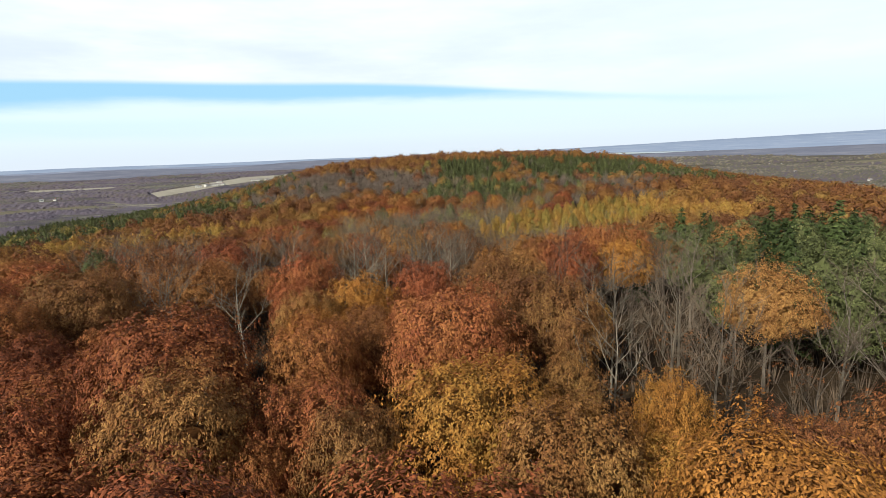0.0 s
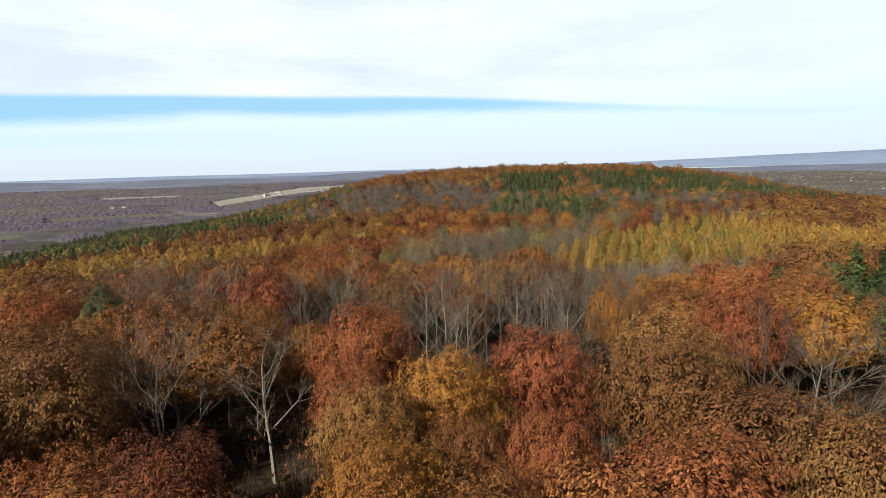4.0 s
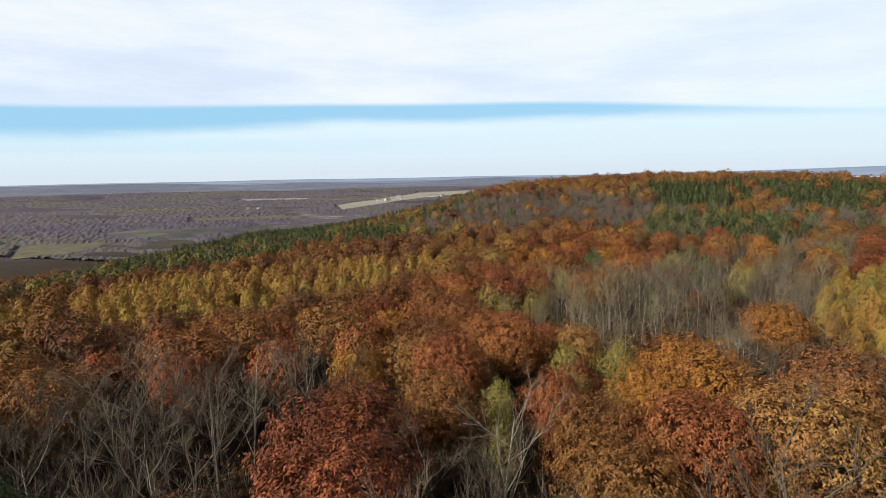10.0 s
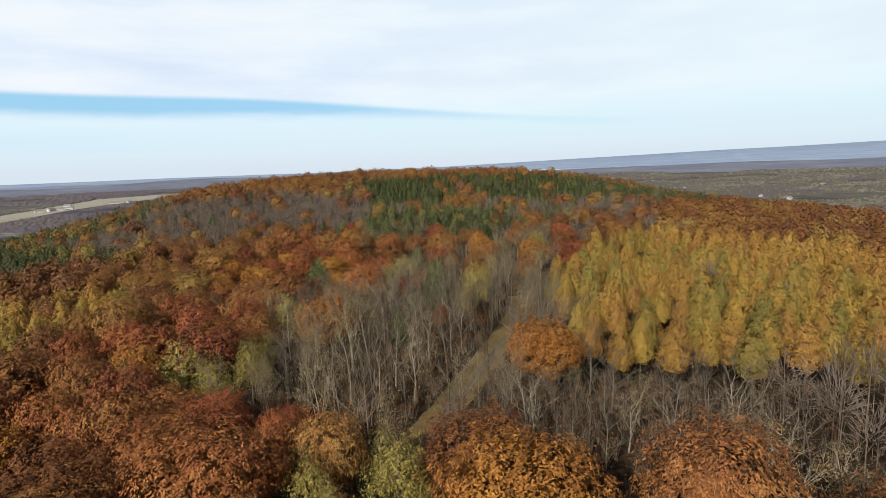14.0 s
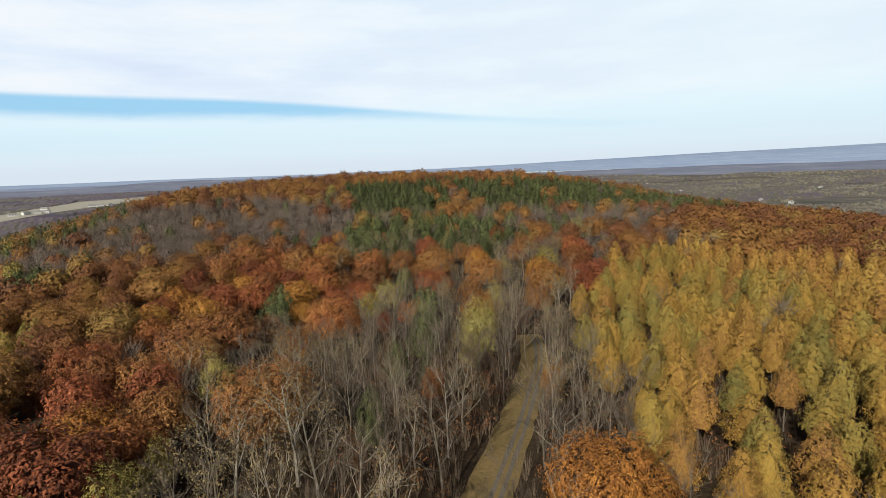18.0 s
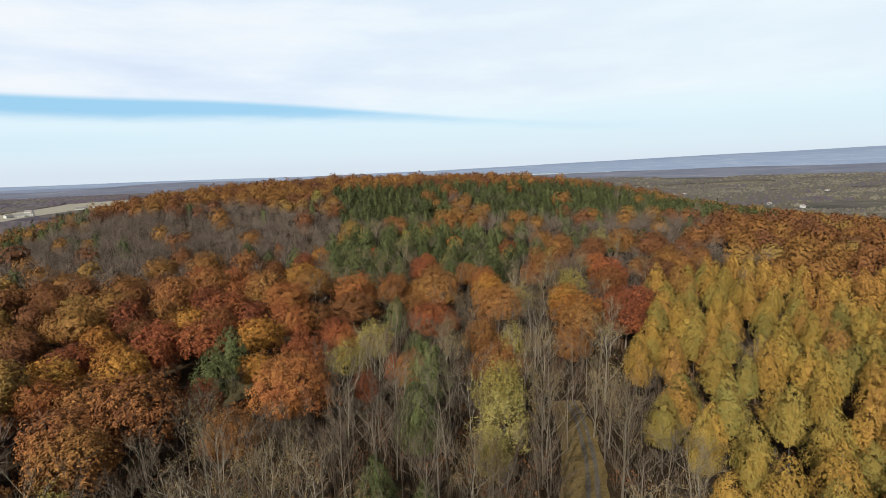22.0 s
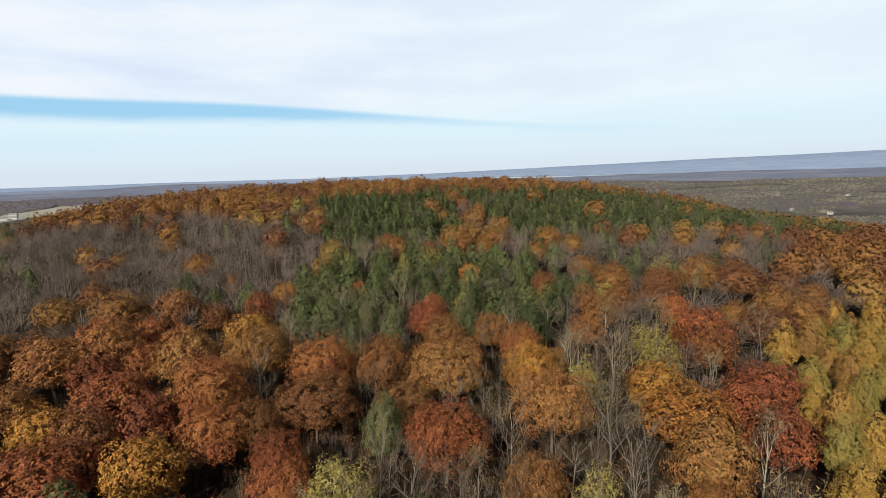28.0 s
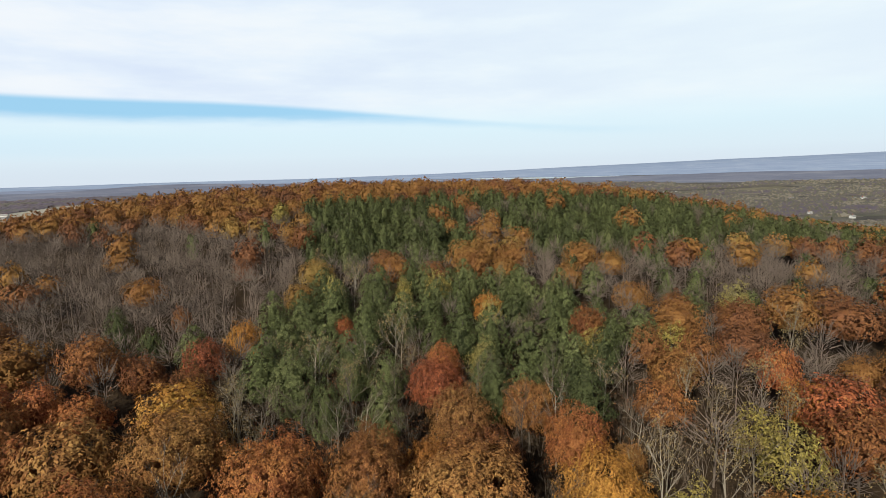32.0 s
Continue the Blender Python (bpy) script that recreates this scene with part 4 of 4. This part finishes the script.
# ---- trees ----
LEAF = {"red": LEAF_RED, "orange": LEAF_ORANGE, "gold": LEAF_GOLD, "brown": LEAF_BROWN, "pale": LEAF_PALE, "tan": LEAF_TAN, "larch": LEAF_LARCH, "pine": LEAF_PINE, "spruce": LEAF_SPRUCE}
NAME = {"red": "oak_tree", "orange": "oak_tree", "gold": "oak_tree", "brown": "oak_tree", "pale": "aspen_tree", "tan": "maple_tree", "bare": "bare_tree", "larch": "larch_tree", "pine": "pine_tree", "spruce": "spruce_tree"}
LABEL = {"red": "oak with dense rust-red autumn leaves", "orange": "oak with dense orange-brown autumn leaves", "gold": "oak with golden yellow autumn leaves",
         "brown": "oak with dull brown withered leaves", "pale": "slender tree with pale yellow-green leaves", "tan": "pale-barked tree holding a few tan leaves",
         "bare": "leafless grey tree with fine upright twigs", "larch": "larch with feathery golden needles", "pine": "white pine with tiers of green needles",
         "spruce": "dark green pointed spruce"}
GROUP = {"red": "oaks of the wood", "orange": "oaks of the wood", "gold": "oaks of the wood", "brown": "oaks of the wood", "pale": "pale aspens", "tan": "thinning maples",
         "bare": "leafless trees", "larch": "larch plantation", "pine": "pines", "spruce": "spruces"}
TALL = {"red": 12.4, "orange": 12.4, "gold": 12.2, "brown": 12.0, "pale": 12.0, "tan": 12.5, "bare": 12.0, "larch": 11.6, "pine": 12.2, "spruce": 13.5}


def conifer_wood(rng, height, radius, boughs, thick):
    heavy = [((0, 0, 0), (0.05, 0, height * 0.5), thick, thick * 0.6), ((0.05, 0, height * 0.5), (0, 0.04, height * 0.97), thick * 0.6, 0.02)]
    for k in range(boughs):
        z = height * (0.12 + 0.82 * k / boughs)
        a = k * 2.4
        r = radius * (1.05 - z / height) * 0.8
        heavy.append(((0, 0, z), (math.cos(a) * r, math.sin(a) * r, z + 0.12 * r), thick * 0.22, 0.012))
    return heavy


def make_tree(kind, detail, seed):
    """Meshes of one tree: wood, and foliage or twigs. detail 0 is the finest."""
    rng = np.random.default_rng(seed)
    h, r = TALL[kind], CROWN[kind] / 2
    fine = detail != 1
    if kind in ("red", "orange", "gold", "brown"):
        heavy, twig, ends = wood(rng, h * 0.86, 0.34, 7, 4.6, 0.72, 2, 0, 0.20)
        tufts, per, size, reach = ((780, 15, 0.25, 0.52), (460, 9, 0.38, 0.62), (1000, 17, 0.235, 0.50), (1150, 20, 0.215, 0.48))[detail]
        if kind == "brown":
            tufts = int(tufts * 0.8)
        crown = oak_crown(rng, r, h, tufts, per, size, reach, bumps=(11, 10, 12, 13)[detail] + seed % 3, core=0.48 if kind != "brown" else 0.38, slim=(0.52, 0.58, 0.46, 0.44)[detail], ragged=0.095, dip=0.30, jitter=0.28, form=0.80, droop=(0.8, 0.6, 1.2, 1.3)[detail], fine=detail > 1)
        return limb_mesh(heavy, 5 if detail > 1 else 3), crown, BARK_GREY
    if kind == "pale":
        heavy, twig, ends = wood(rng, h * 0.92, 0.28, 8, 3.0, 0.95, 2, 0, 0.11, 0.92)
        tufts, per, size = ((640, 8, 0.20), (340, 7, 0.29), (760, 9, 0.18))[detail]
        crown = oak_crown(rng, r * 0.95, h, tufts, per, size, 0.42, low=0.20, core=0.0, bumps=9, dip=0.42, ragged=0.12)
        return limb_mesh(heavy, 4 if fine else 3), crown, BARK_PALE
    if kind == "tan":
        heavy, twig, ends = wood(rng, h, 0.28, 8, 5.2, 0.95, 5, 3 if fine else 1, 0.15)
        t = spikes([q[0] for q in twig], [q[1] for q in twig], [q[2] * 1.3 for q in twig])
        n = (1000, 480, 1200)[detail]
        pick = rng.integers(0, len(ends), n)
        p = np.array([ends[k][0] for k in pick]) + rng.normal(0, 0.42, (n, 3))
        s = (0.18, 0.26, 0.16)[detail] * rng.uniform(0.7, 1.3, n)
        crown = leaves(p, rng.normal(0, 1, (n, 3)) + np.array([0, 0, 0.6]), rng.normal(0, 1, (n, 3)), s, s * 0.6, rng.uniform(0, 1, n), fine=fine)
        return join(limb_mesh(heavy, 4 if fine else 3), t), crown, BARK_PALE
    if kind == "bare":
        heavy, twig, ends = wood(rng, h, 0.24, 9, 5.4, 0.82, 7 if fine else 5, 9 if fine else 6, 0.125, 0.84)
        k = 0.66 if fine else 1.1
        t = spikes([q[0] for q in twig], [q[1] for q in twig], [q[2] * k for q in twig])
        return limb_mesh(heavy, 4 if fine else 3), t, BARK_PALE if seed // 100 % 3 == 1 else BARK_GREY
    if kind == "larch":
        tufts, per, size = ((620, 10, 0.225), (420, 8, 0.31), (800, 11, 0.20))[detail]
        return limb_mesh(conifer_wood(rng, h, r, 24 if fine else 10, 0.13), 4 if fine else 3), larch_crown(rng, h, r, tufts, per, size, 0.60, 0.46, 0.38, 1.4, 0.80), BARK
    if kind == "pine":
        tufts, per, size = ((620, 10, 0.30), (420, 8, 0.38), (900, 11, 0.24))[detail]
        return limb_mesh(conifer_wood(rng, h, r, 30 if fine else 10, 0.17), 4 if fine else 3), larch_crown(rng, h, r, tufts, per, size, 0.45, 0.48, 0.26, 1.7, 0.80), BARK
    n, size = ((3600, 0.50), (1100, 0.85), (8000, 0.34))[detail]
    return limb_mesh(conifer_wood(rng, h, r, 30 if fine else 10, 0.17), 4 if fine else 3), pine_crown(rng, h, r, n, size, False, 0.30, 0.95, 16), BARK


SHAPES = {}


def tree_meshes(kind, detail, k):
    """Trees of one habit share their shapes; only the leaves' colour differs."""
    base = "oak" if NAME[kind] == "oak_tree" and kind != "brown" else kind
    key = (base, detail, k)
    if key not in SHAPES:
        limbs, foliage, bark = make_tree(kind, detail, 100 * k + sum(map(ord, base)) + 7 * detail)
        SHAPES[key] = (mesh_of("trunk", limbs[0], limbs[1], bark), mesh_of("crown", foliage[0], foliage[1], TWIGS if kind == "bare" else LEAF[kind], foliage[2]))
    return SHAPES[key]


def tree_pose(kind, x, y, width, turn, stretch):
    k = width / CROWN[kind]
    tall = 0.45 + 0.55 * k if k < 1 else 0.8 + 0.2 * k
    tall = 0.75 + 0.25 * k if kind in ("bare", "larch") else tall
    return Matrix.Translation((x, y, float(ground_z(x, y)) - 0.12)) @ Matrix.Rotation(turn, 4, "Z") @ Matrix.Diagonal((k, k, tall * stretch, 1))


TALL_BOLE = (30.2, 49.8)  # an old oak with its crown high above a bare stem


def plant(kind, detail, x, y, width):
    k = int(rng.integers(0, (4, 3, 3, 2)[detail]))
    tall = rng.uniform(0.84, 1.14) if kind == "larch" else rng.uniform(0.88, 1.12)
    if kind in ("bare", "tan") and 116 < y < 170 and x > -6:
        tall *= 0.68  # young thicket before the larches
    m = tree_pose(kind, x, y, width, rng.uniform(0, 6.28), tall)
    thing = new(NAME[kind])
    trunk, crown = tree_meshes(kind, detail, k)
    new("trunk", trunk).parent = thing
    top = new("crown", crown)
    top.parent = thing
    if kind == "bare":
        tagged(top, "bare upright twigs", kind="stuff")
    else:
        top.material_slots[0].link = "OBJECT"
        top.material_slots[0].material = LEAF[kind]
    if (x, y) == TALL_BOLE:
        top.matrix_basis = pose(0, 0, 2.6) @ Matrix.Diagonal((1, 1, 0.98, 1))
    thing.matrix_basis = m
    tagged(thing, LABEL[kind], "tree", GROUP[kind])
    return thing


BATCH = {}
MASS = {}


def mass_template(kind, far, k, mid=False):
    """A tree of the joined far woods."""
    key = (kind, far, k, mid)
    if key not in MASS:
        r2 = np.random.default_rng(500 + 31 * k + sum(map(ord, kind)) + 1000 * far)
        h, r = TALL[kind], CROWN[kind] / 2
        if kind in ("bare", "tan"):
            n = 44 if far else 88
            d = sphere_dirs(r2, n) * np.array([1, 1, 0.8])
            foot = d * np.array([r, r, h * 0.36]) * r2.uniform(0.25, 0.85, (n, 1)) + np.array([0, 0, h * 0.58])
            way = unit(d * np.array([1, 1, 0.6]) + np.array([0, 0, 0.8]) + r2.normal(0, 0.35, (n, 3)))
            twigs = spikes(foot, foot + way * r2.uniform(1.5, 3.4, (n, 1)), np.full(n, 0.10 if far else 0.055), 0.5)
            MASS[key] = join(twigs, tubes([(0, 0, 0)], [(0.2, 0.1, h * 0.8)], [0.13], [0.03], 3))
        elif kind == "larch":
            MASS[key] = larch_crown(r2, h, r, 90 if far else 260, 3 if far else 5, 1.0 if far else 0.50, 0.55, 0.55, 0.34, 1.5, 0.75)
        elif kind in ("pine", "spruce"):
            MASS[key] = larch_crown(r2, h, r * 0.9, 60 if far else 150, 3 if far else 5, 1.1 if far else 0.66, 0.52, 0.6, 0.22, 1.6, 0.80)
        else:
            tufts, per, size = (110, 2, 1.05) if far else (400, 6, 0.40) if mid else (190, 4, 0.72)
            MASS[key] = oak_crown(r2, r, h, tufts, per, size, 0.6, core=0.60, slim=0.60 if mid else 0.82, bumps=10, ragged=0.05, jitter=0.24, form=0.85)
    return MASS[key]


def add_mass(stand_name, kind, x, y, width, far, tint, mid=False):
    v, f, t = mass_template(kind, far, int(rng.integers(0, 5)), mid)
    k = width / CROWN[kind]
    a = rng.uniform(0, 6.28)
    c, s = math.cos(a), math.sin(a)
    w = np.column_stack([(v[:, 0] * c - v[:, 1] * s) * k + x, (v[:, 0] * s + v[:, 1] * c) * k + y, v[:, 2] * (0.5 + 0.5 * k) * rng.uniform(0.84, 1.16) + float(ground_z(x, y))])
    BATCH.setdefault(stand_name, []).append((w, f, 0.75 * tint + 0.25 * t))


HUE = {"red": 0.22, "brown": 0.12, "orange": 0.55, "gold": 0.88}
counts = {}
for gap, kind, x, y, width in sorted((line_gap(ROUTE, q[1], q[2]) * float(np.interp(q[2], (70, 125), (0.55, 1.0))), *q) for q in TREES):
    detail = 3 if gap < 22 and y < 64 and kind in HUE else 2 if gap < 28 and y < 96 else 0 if gap < 32 or (y < 120 and gap < 50) else 1
    counts[NAME[kind]] = counts.get(NAME[kind], 0)
    if gap < 92 and counts[NAME[kind]] < 300:
        counts[NAME[kind]] += 1
        plant(kind, detail, x, y, width)
    else:
        far = gap > 210
        if kind in HUE:
            add_mass("oak_woods", kind, x, y, width * (rng.uniform(0.92, 1.10) if gap > 125 else rng.uniform(0.98, 1.16)), far, HUE[kind] + rng.uniform(-0.14, 0.14), gap < 105)
        else:
            add_mass({"pale": "aspen_woods", "tan": "bare_woods", "bare": "bare_woods", "larch": "larch_woods", "pine": "pine_woods", "spruce": "pine_woods"}[kind], kind, x, y, width, far, rng.uniform(0, 1))
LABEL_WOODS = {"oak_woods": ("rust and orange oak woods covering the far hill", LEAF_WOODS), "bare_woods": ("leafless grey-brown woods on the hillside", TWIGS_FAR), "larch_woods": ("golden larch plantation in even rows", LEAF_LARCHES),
               "pine_woods": ("dark green pine woods on the hill", LEAF_PINE), "aspen_woods": ("scattered pale yellow trees among the woods", LEAF_PALE)}
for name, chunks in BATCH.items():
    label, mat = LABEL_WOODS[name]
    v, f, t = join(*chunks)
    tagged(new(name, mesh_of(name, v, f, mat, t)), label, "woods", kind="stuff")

# ---- scrub under and between the trees ----


def shrub(rng):
    """Saplings and brambles: a sheaf of thin stems with a few withered leaves."""
    n, k = 11, 16
    a, q = rng.uniform(0, 6.28, n), rng.uniform(0.2, 1, n)
    tip = np.column_stack([np.cos(a) * q * 1.1, np.sin(a) * q * 1.1, rng.uniform(1.6, 3.6, n)])
    stems = spikes(tip * np.array([0.15, 0.15, -0.02]), tip, np.full(n, 0.028))
    return stems, leaves(tip[rng.integers(0, n, k)] * rng.uniform(0.55, 1.0, (k, 1)) + rng.normal(0, 0.2, (k, 3)), rng.normal(0, 0.6, (k, 3)) + np.array([0, 0, 1.0]), rng.normal(0, 1, (k, 3)), np.full(k, 0.3), np.full(k, 0.19), rng.uniform(0, 0.7, k), fine=False)


r4 = np.random.default_rng(41)
sheaves = [shrub(np.random.default_rng(700 + k)) for k in range(9)]
stems, withered = [], []
for _ in range(26000):
    x, y = r4.uniform(-85, 95), r4.uniform(15, 400)
    gap = line_gap(ROUTE, x, y)
    if gap > 58 or line_gap(TRAIL_LINE, x, y) < 2.8 or inside(CLEARINGS[-1], x, y) or r4.uniform() < gap / 75 or len(stems) > 7600:
        continue
    (v, f, t), (v2, f2, t2) = sheaves[int(r4.integers(0, 9))]
    a, k = r4.uniform(0, 6.28), r4.uniform(0.6, 1.35)
    spin = np.array(((math.cos(a), math.sin(a), 0), (-math.sin(a), math.cos(a), 0), (0, 0, 1))) * k
    at = np.array([x, y, float(ground_z(x, y))])
    stems.append((v @ spin + at, f, t))
    if noise.noise((x / 20, y / 20, 3.0)) > -0.1:
        withered.append((v2 @ spin + at, f2, t2))
for name, chunks, mat, label in (("undergrowth", stems, TWIGS, "bare brown saplings and brambles under the trees"), ("withered_scrub", withered, LEAF_BROWN, "withered brown leaves on the low scrub")):
    v, f, t = join(*chunks)
    tagged(new(name, mesh_of(name, v, f, mat, t)), label, "undergrowth", kind="stuff")

# ---- valley woods and hedgerows ----
r3 = np.random.default_rng(77)


# one rough canopy of low crowns over the valley; it dips below the soil where the fields lie open
near_r, far_r, rings, spokes = 600.0, 3050.0, 150, 1000
ring = near_r * (far_r / near_r) ** (np.arange(rings) / (rings - 1))
spoke = np.radians(np.linspace(-64, 60, spokes))
R, A = np.meshgrid(ring, spoke, indexing="ij")
R = R * (1 + r3.normal(0, 0.003, R.shape))
A = A + r3.normal(0, 0.0005, A.shape)
X, Y = np.sin(A) * R, np.cos(A) * R


def wander(sx, sy, seed):
    return np.array([noise.noise((float(p) / sx, float(q) / sy, seed)) for p, q in zip(X.ravel(), Y.ravel())]).reshape(X.shape)


broad, middling, hue = wander(330, 190, 2.0), wander(70, 46, 7.0), wander(420, 150, 9.0)
woody = np.clip((broad + 0.55 * middling + np.where(X < 0, 0.26, 0.24)) * 5, 0, 1)
for corners, _, _ in FIELDS:
    cx, cy = np.mean(corners, 0)
    grown = [(cx + (px - cx) * 1.12, cy + (py - cy) * 1.12) for px, py in corners]
    reach = max(math.hypot(px - cx, py - cy) for px, py in grown)
    for i, j in zip(*np.nonzero(np.hypot(X - cx, Y - cy) < reach)):
        if inside(grown, X[i, j], Y[i, j]):
            woody[i, j] = 0
crowns = r3.uniform(0.2, 1.0, X.shape) * (2.4 + R / 900) * np.where(X < 0, 1.0, 1.5)
Z = ground_z(X, Y) - 0.9 + woody * (0.8 + crowns)
bare_ground = ((Y < 645) & (X > -440) & (X < 345)) | ((Y > 300) & (Y < 450) & (X > -660) & (X < -385))
Z[bare_ground] -= 25
# the west takes the low tints, where the haze mauve lies
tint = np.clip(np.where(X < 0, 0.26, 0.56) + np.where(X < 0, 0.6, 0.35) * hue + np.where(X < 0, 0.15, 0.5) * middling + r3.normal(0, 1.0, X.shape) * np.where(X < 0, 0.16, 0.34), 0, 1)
i, j = np.meshgrid(np.arange(rings - 1), np.arange(spokes - 1), indexing="ij")
a = (i * spokes + j).ravel()
keep = ~bare_ground.ravel()[a] & (woody.ravel()[a] + woody.ravel()[a + spokes + 1] > 0)
a = a[keep]
f = np.column_stack([a, a + spokes, a + spokes + 1, a + 1])
tagged(new("valley_woods", mesh_of("valley_woods", np.column_stack([X.ravel(), Y.ravel(), Z.ravel()]), f, LEAF_VALLEY, tint.ravel(), smooth=True)), "leafless brown woods and hedgerows across the valley, tinted mauve for haze", "woods", kind="stuff")


# ---- buildings in the distance ----
def box_mesh(name, sx, sy, sz, mat, gable=0.0):
    v = [(-sx, -sy, 0), (sx, -sy, 0), (sx, sy, 0), (-sx, sy, 0), (-sx, -sy, sz), (sx, -sy, sz), (sx, sy, sz), (-sx, sy, sz)]
    bm = bmesh.new()
    p = [bm.verts.new(q) for q in v]
    for q in ((0, 3, 2, 1), (0, 1, 5, 4), (2, 3, 7, 6)):
        bm.faces.new([p[k] for k in q])
    if gable:
        a, b = bm.verts.new((-sx, 0, sz + gable)), bm.verts.new((sx, 0, sz + gable))
        bm.faces.new([p[1], p[2], p[6], b, p[5]]), bm.faces.new([p[3], p[0], p[4], a, p[7]])
        bm.faces.new([p[4], p[5], b, a]), bm.faces.new([p[6], p[7], a, b])
    else:
        bm.faces.new([p[1], p[2], p[6], p[5]]), bm.faces.new([p[3], p[0], p[4], p[7]]), bm.faces.new([p[4], p[5], p[6], p[7]])
    me = bpy.data.meshes.new(name)
    bm.to_mesh(me), bm.free()
    me.materials.append(mat)
    return me


def roof_mesh(sx, sy, sz, gable, mat, over=0.5, thick=0.25):
    v, f = [], []
    for s in (-1, 1):
        n = len(v)
        slope = gable / sy
        for x in (-sx - over, sx + over):
            v += [(x, 0, sz + gable + 0.02), (x, s * (sy + over), sz - over * slope + 0.02), (x, s * (sy + over), sz - over * slope + thick), (x, 0, sz + gable + thick + 0.05)]
        f += [(n, n + 1, n + 5, n + 4), (n + 1, n + 2, n + 6, n + 5), (n + 2, n + 3, n + 7, n + 6), (n, n + 3, n + 2, n + 1), (n + 4, n + 5, n + 6, n + 7), (n + 3, n, n + 4, n + 7)]
    return mesh_of("roof", v, f, mat)


def building(name, x, y, turn, half_l, half_w, wall_h, gable, wall_mat, label):
    thing = new(name)
    part("wall", box_mesh("wall", half_l, half_w, wall_h + 1, wall_mat, gable), thing, at=pose(0, 0, -1))
    part("roof", roof_mesh(half_l, half_w, wall_h, gable, ROOF), thing)
    for k in range(3):
        for s in (-1, 1):
            part("window", box_mesh("window", 0.5, 0.06, 1.2, PANE), thing, at=pose((k - 1) * half_l * 0.6, s * half_w, 1.3))
    part("chimney", box_mesh("chimney", 0.4, 0.4, gable + 1.4, BARN_RED), thing, at=pose(half_l * 0.5, 0.8, wall_h + 0.2))
    thing.matrix_basis = pose(x, y, float(ground_z(x, y)) + 0.2, 0, 0, turn)
    return tagged(thing, label, "building", "houses and barns in the distance")


building("farmhouse", -503, 1506, 20, 7, 4.5, 6, 3, WHITE, "white farmhouse on the open farm ridge")
building("barn", -520, 1512, 25, 7, 4.5, 5, 3, WHITE, "long white barn beside the farmhouse")
building("barn", -488, 1520, 60, 6, 4, 4.5, 3, WHITE, "small white shed beside the farmhouse")
for x, y, turn in ((-577, 1387, 20), (-590, 1375, 60), (-566, 1400, 5), (-603, 1352, 30)):
    building("barn", x, y, turn, 7, 4, 4.5, 2.6, WHITE, "white farm building at the foot of the straw field")
building("farmhouse", -600, 1475, 0, 7, 4, 5, 3, WHITE, "white house at the edge of the straw field")
building("farmhouse", -819, 1114, 30, 3.6, 2.6, 3.2, 1.8, WHITE, "white farmhouse among meadows")
building("barn", -800, 1126, 10, 2.8, 2.2, 2.6, 1.4, WHITE, "white shed among meadows")
for k in range(30):
    d, a = r3.uniform(1100, 3000), radians(r3.uniform(20, 56))
    building("house", math.sin(a) * d, math.cos(a) * d, r3.uniform(0, 180), r3.uniform(2.8, 4.5), r3.uniform(2.4, 3.2), r3.uniform(2.4, 3.6), 1.6, WHITE, "pale house in the wooded valley")

# ---- log fence round the clearing ----


def fence(x0, y0, x1, y1, spans):
    thing = new("log_fence")
    thing.matrix_basis = pose(x0, y0, float(ground_z(x0, y0)))
    z0 = float(ground_z(x0, y0))
    v, f, _ = tubes([(0, 0, -0.3), (0, 0, 0.9)], [(0, 0, 0.9), (0, 0, 0.97)], [0.12, 0.11], [0.11, 0.02], 7)
    post = mesh_of("post", v, f, WOOD_GREY)
    step = np.array([(x1 - x0) / spans, (y1 - y0) / spans])
    long = float(np.hypot(*step))
    v, f, _ = tubes([(0, 0, 0), (long * 0.5, 0.02, 0)], [(long * 0.5, 0.02, 0), (long, 0, 0)], [0.10, 0.09], [0.09, 0.08], 7)
    rail = mesh_of("rail", v, f, WOOD_GREY)
    turn = math.degrees(math.atan2(step[1], step[0]))
    for k in range(spans + 1):
        x, y = x0 + step[0] * k, y0 + step[1] * k
        z = float(ground_z(x, y)) - z0
        part("post", post, thing, at=pose(x - x0, y - y0, z, 0, 0, k * 40))
        if k < spans:
            for h in (0.45, 0.8):
                part("rail", rail, thing, at=pose(x - x0, y - y0, z + h, 0, 0, turn))
    return tagged(thing, "low weathered log fence along the gravel clearing", "fence", "log fences")


fence(-45, 280.8, -26.2, 280.8, 8)
fence(-21.3, 280.1, -14, 280.4, 3)
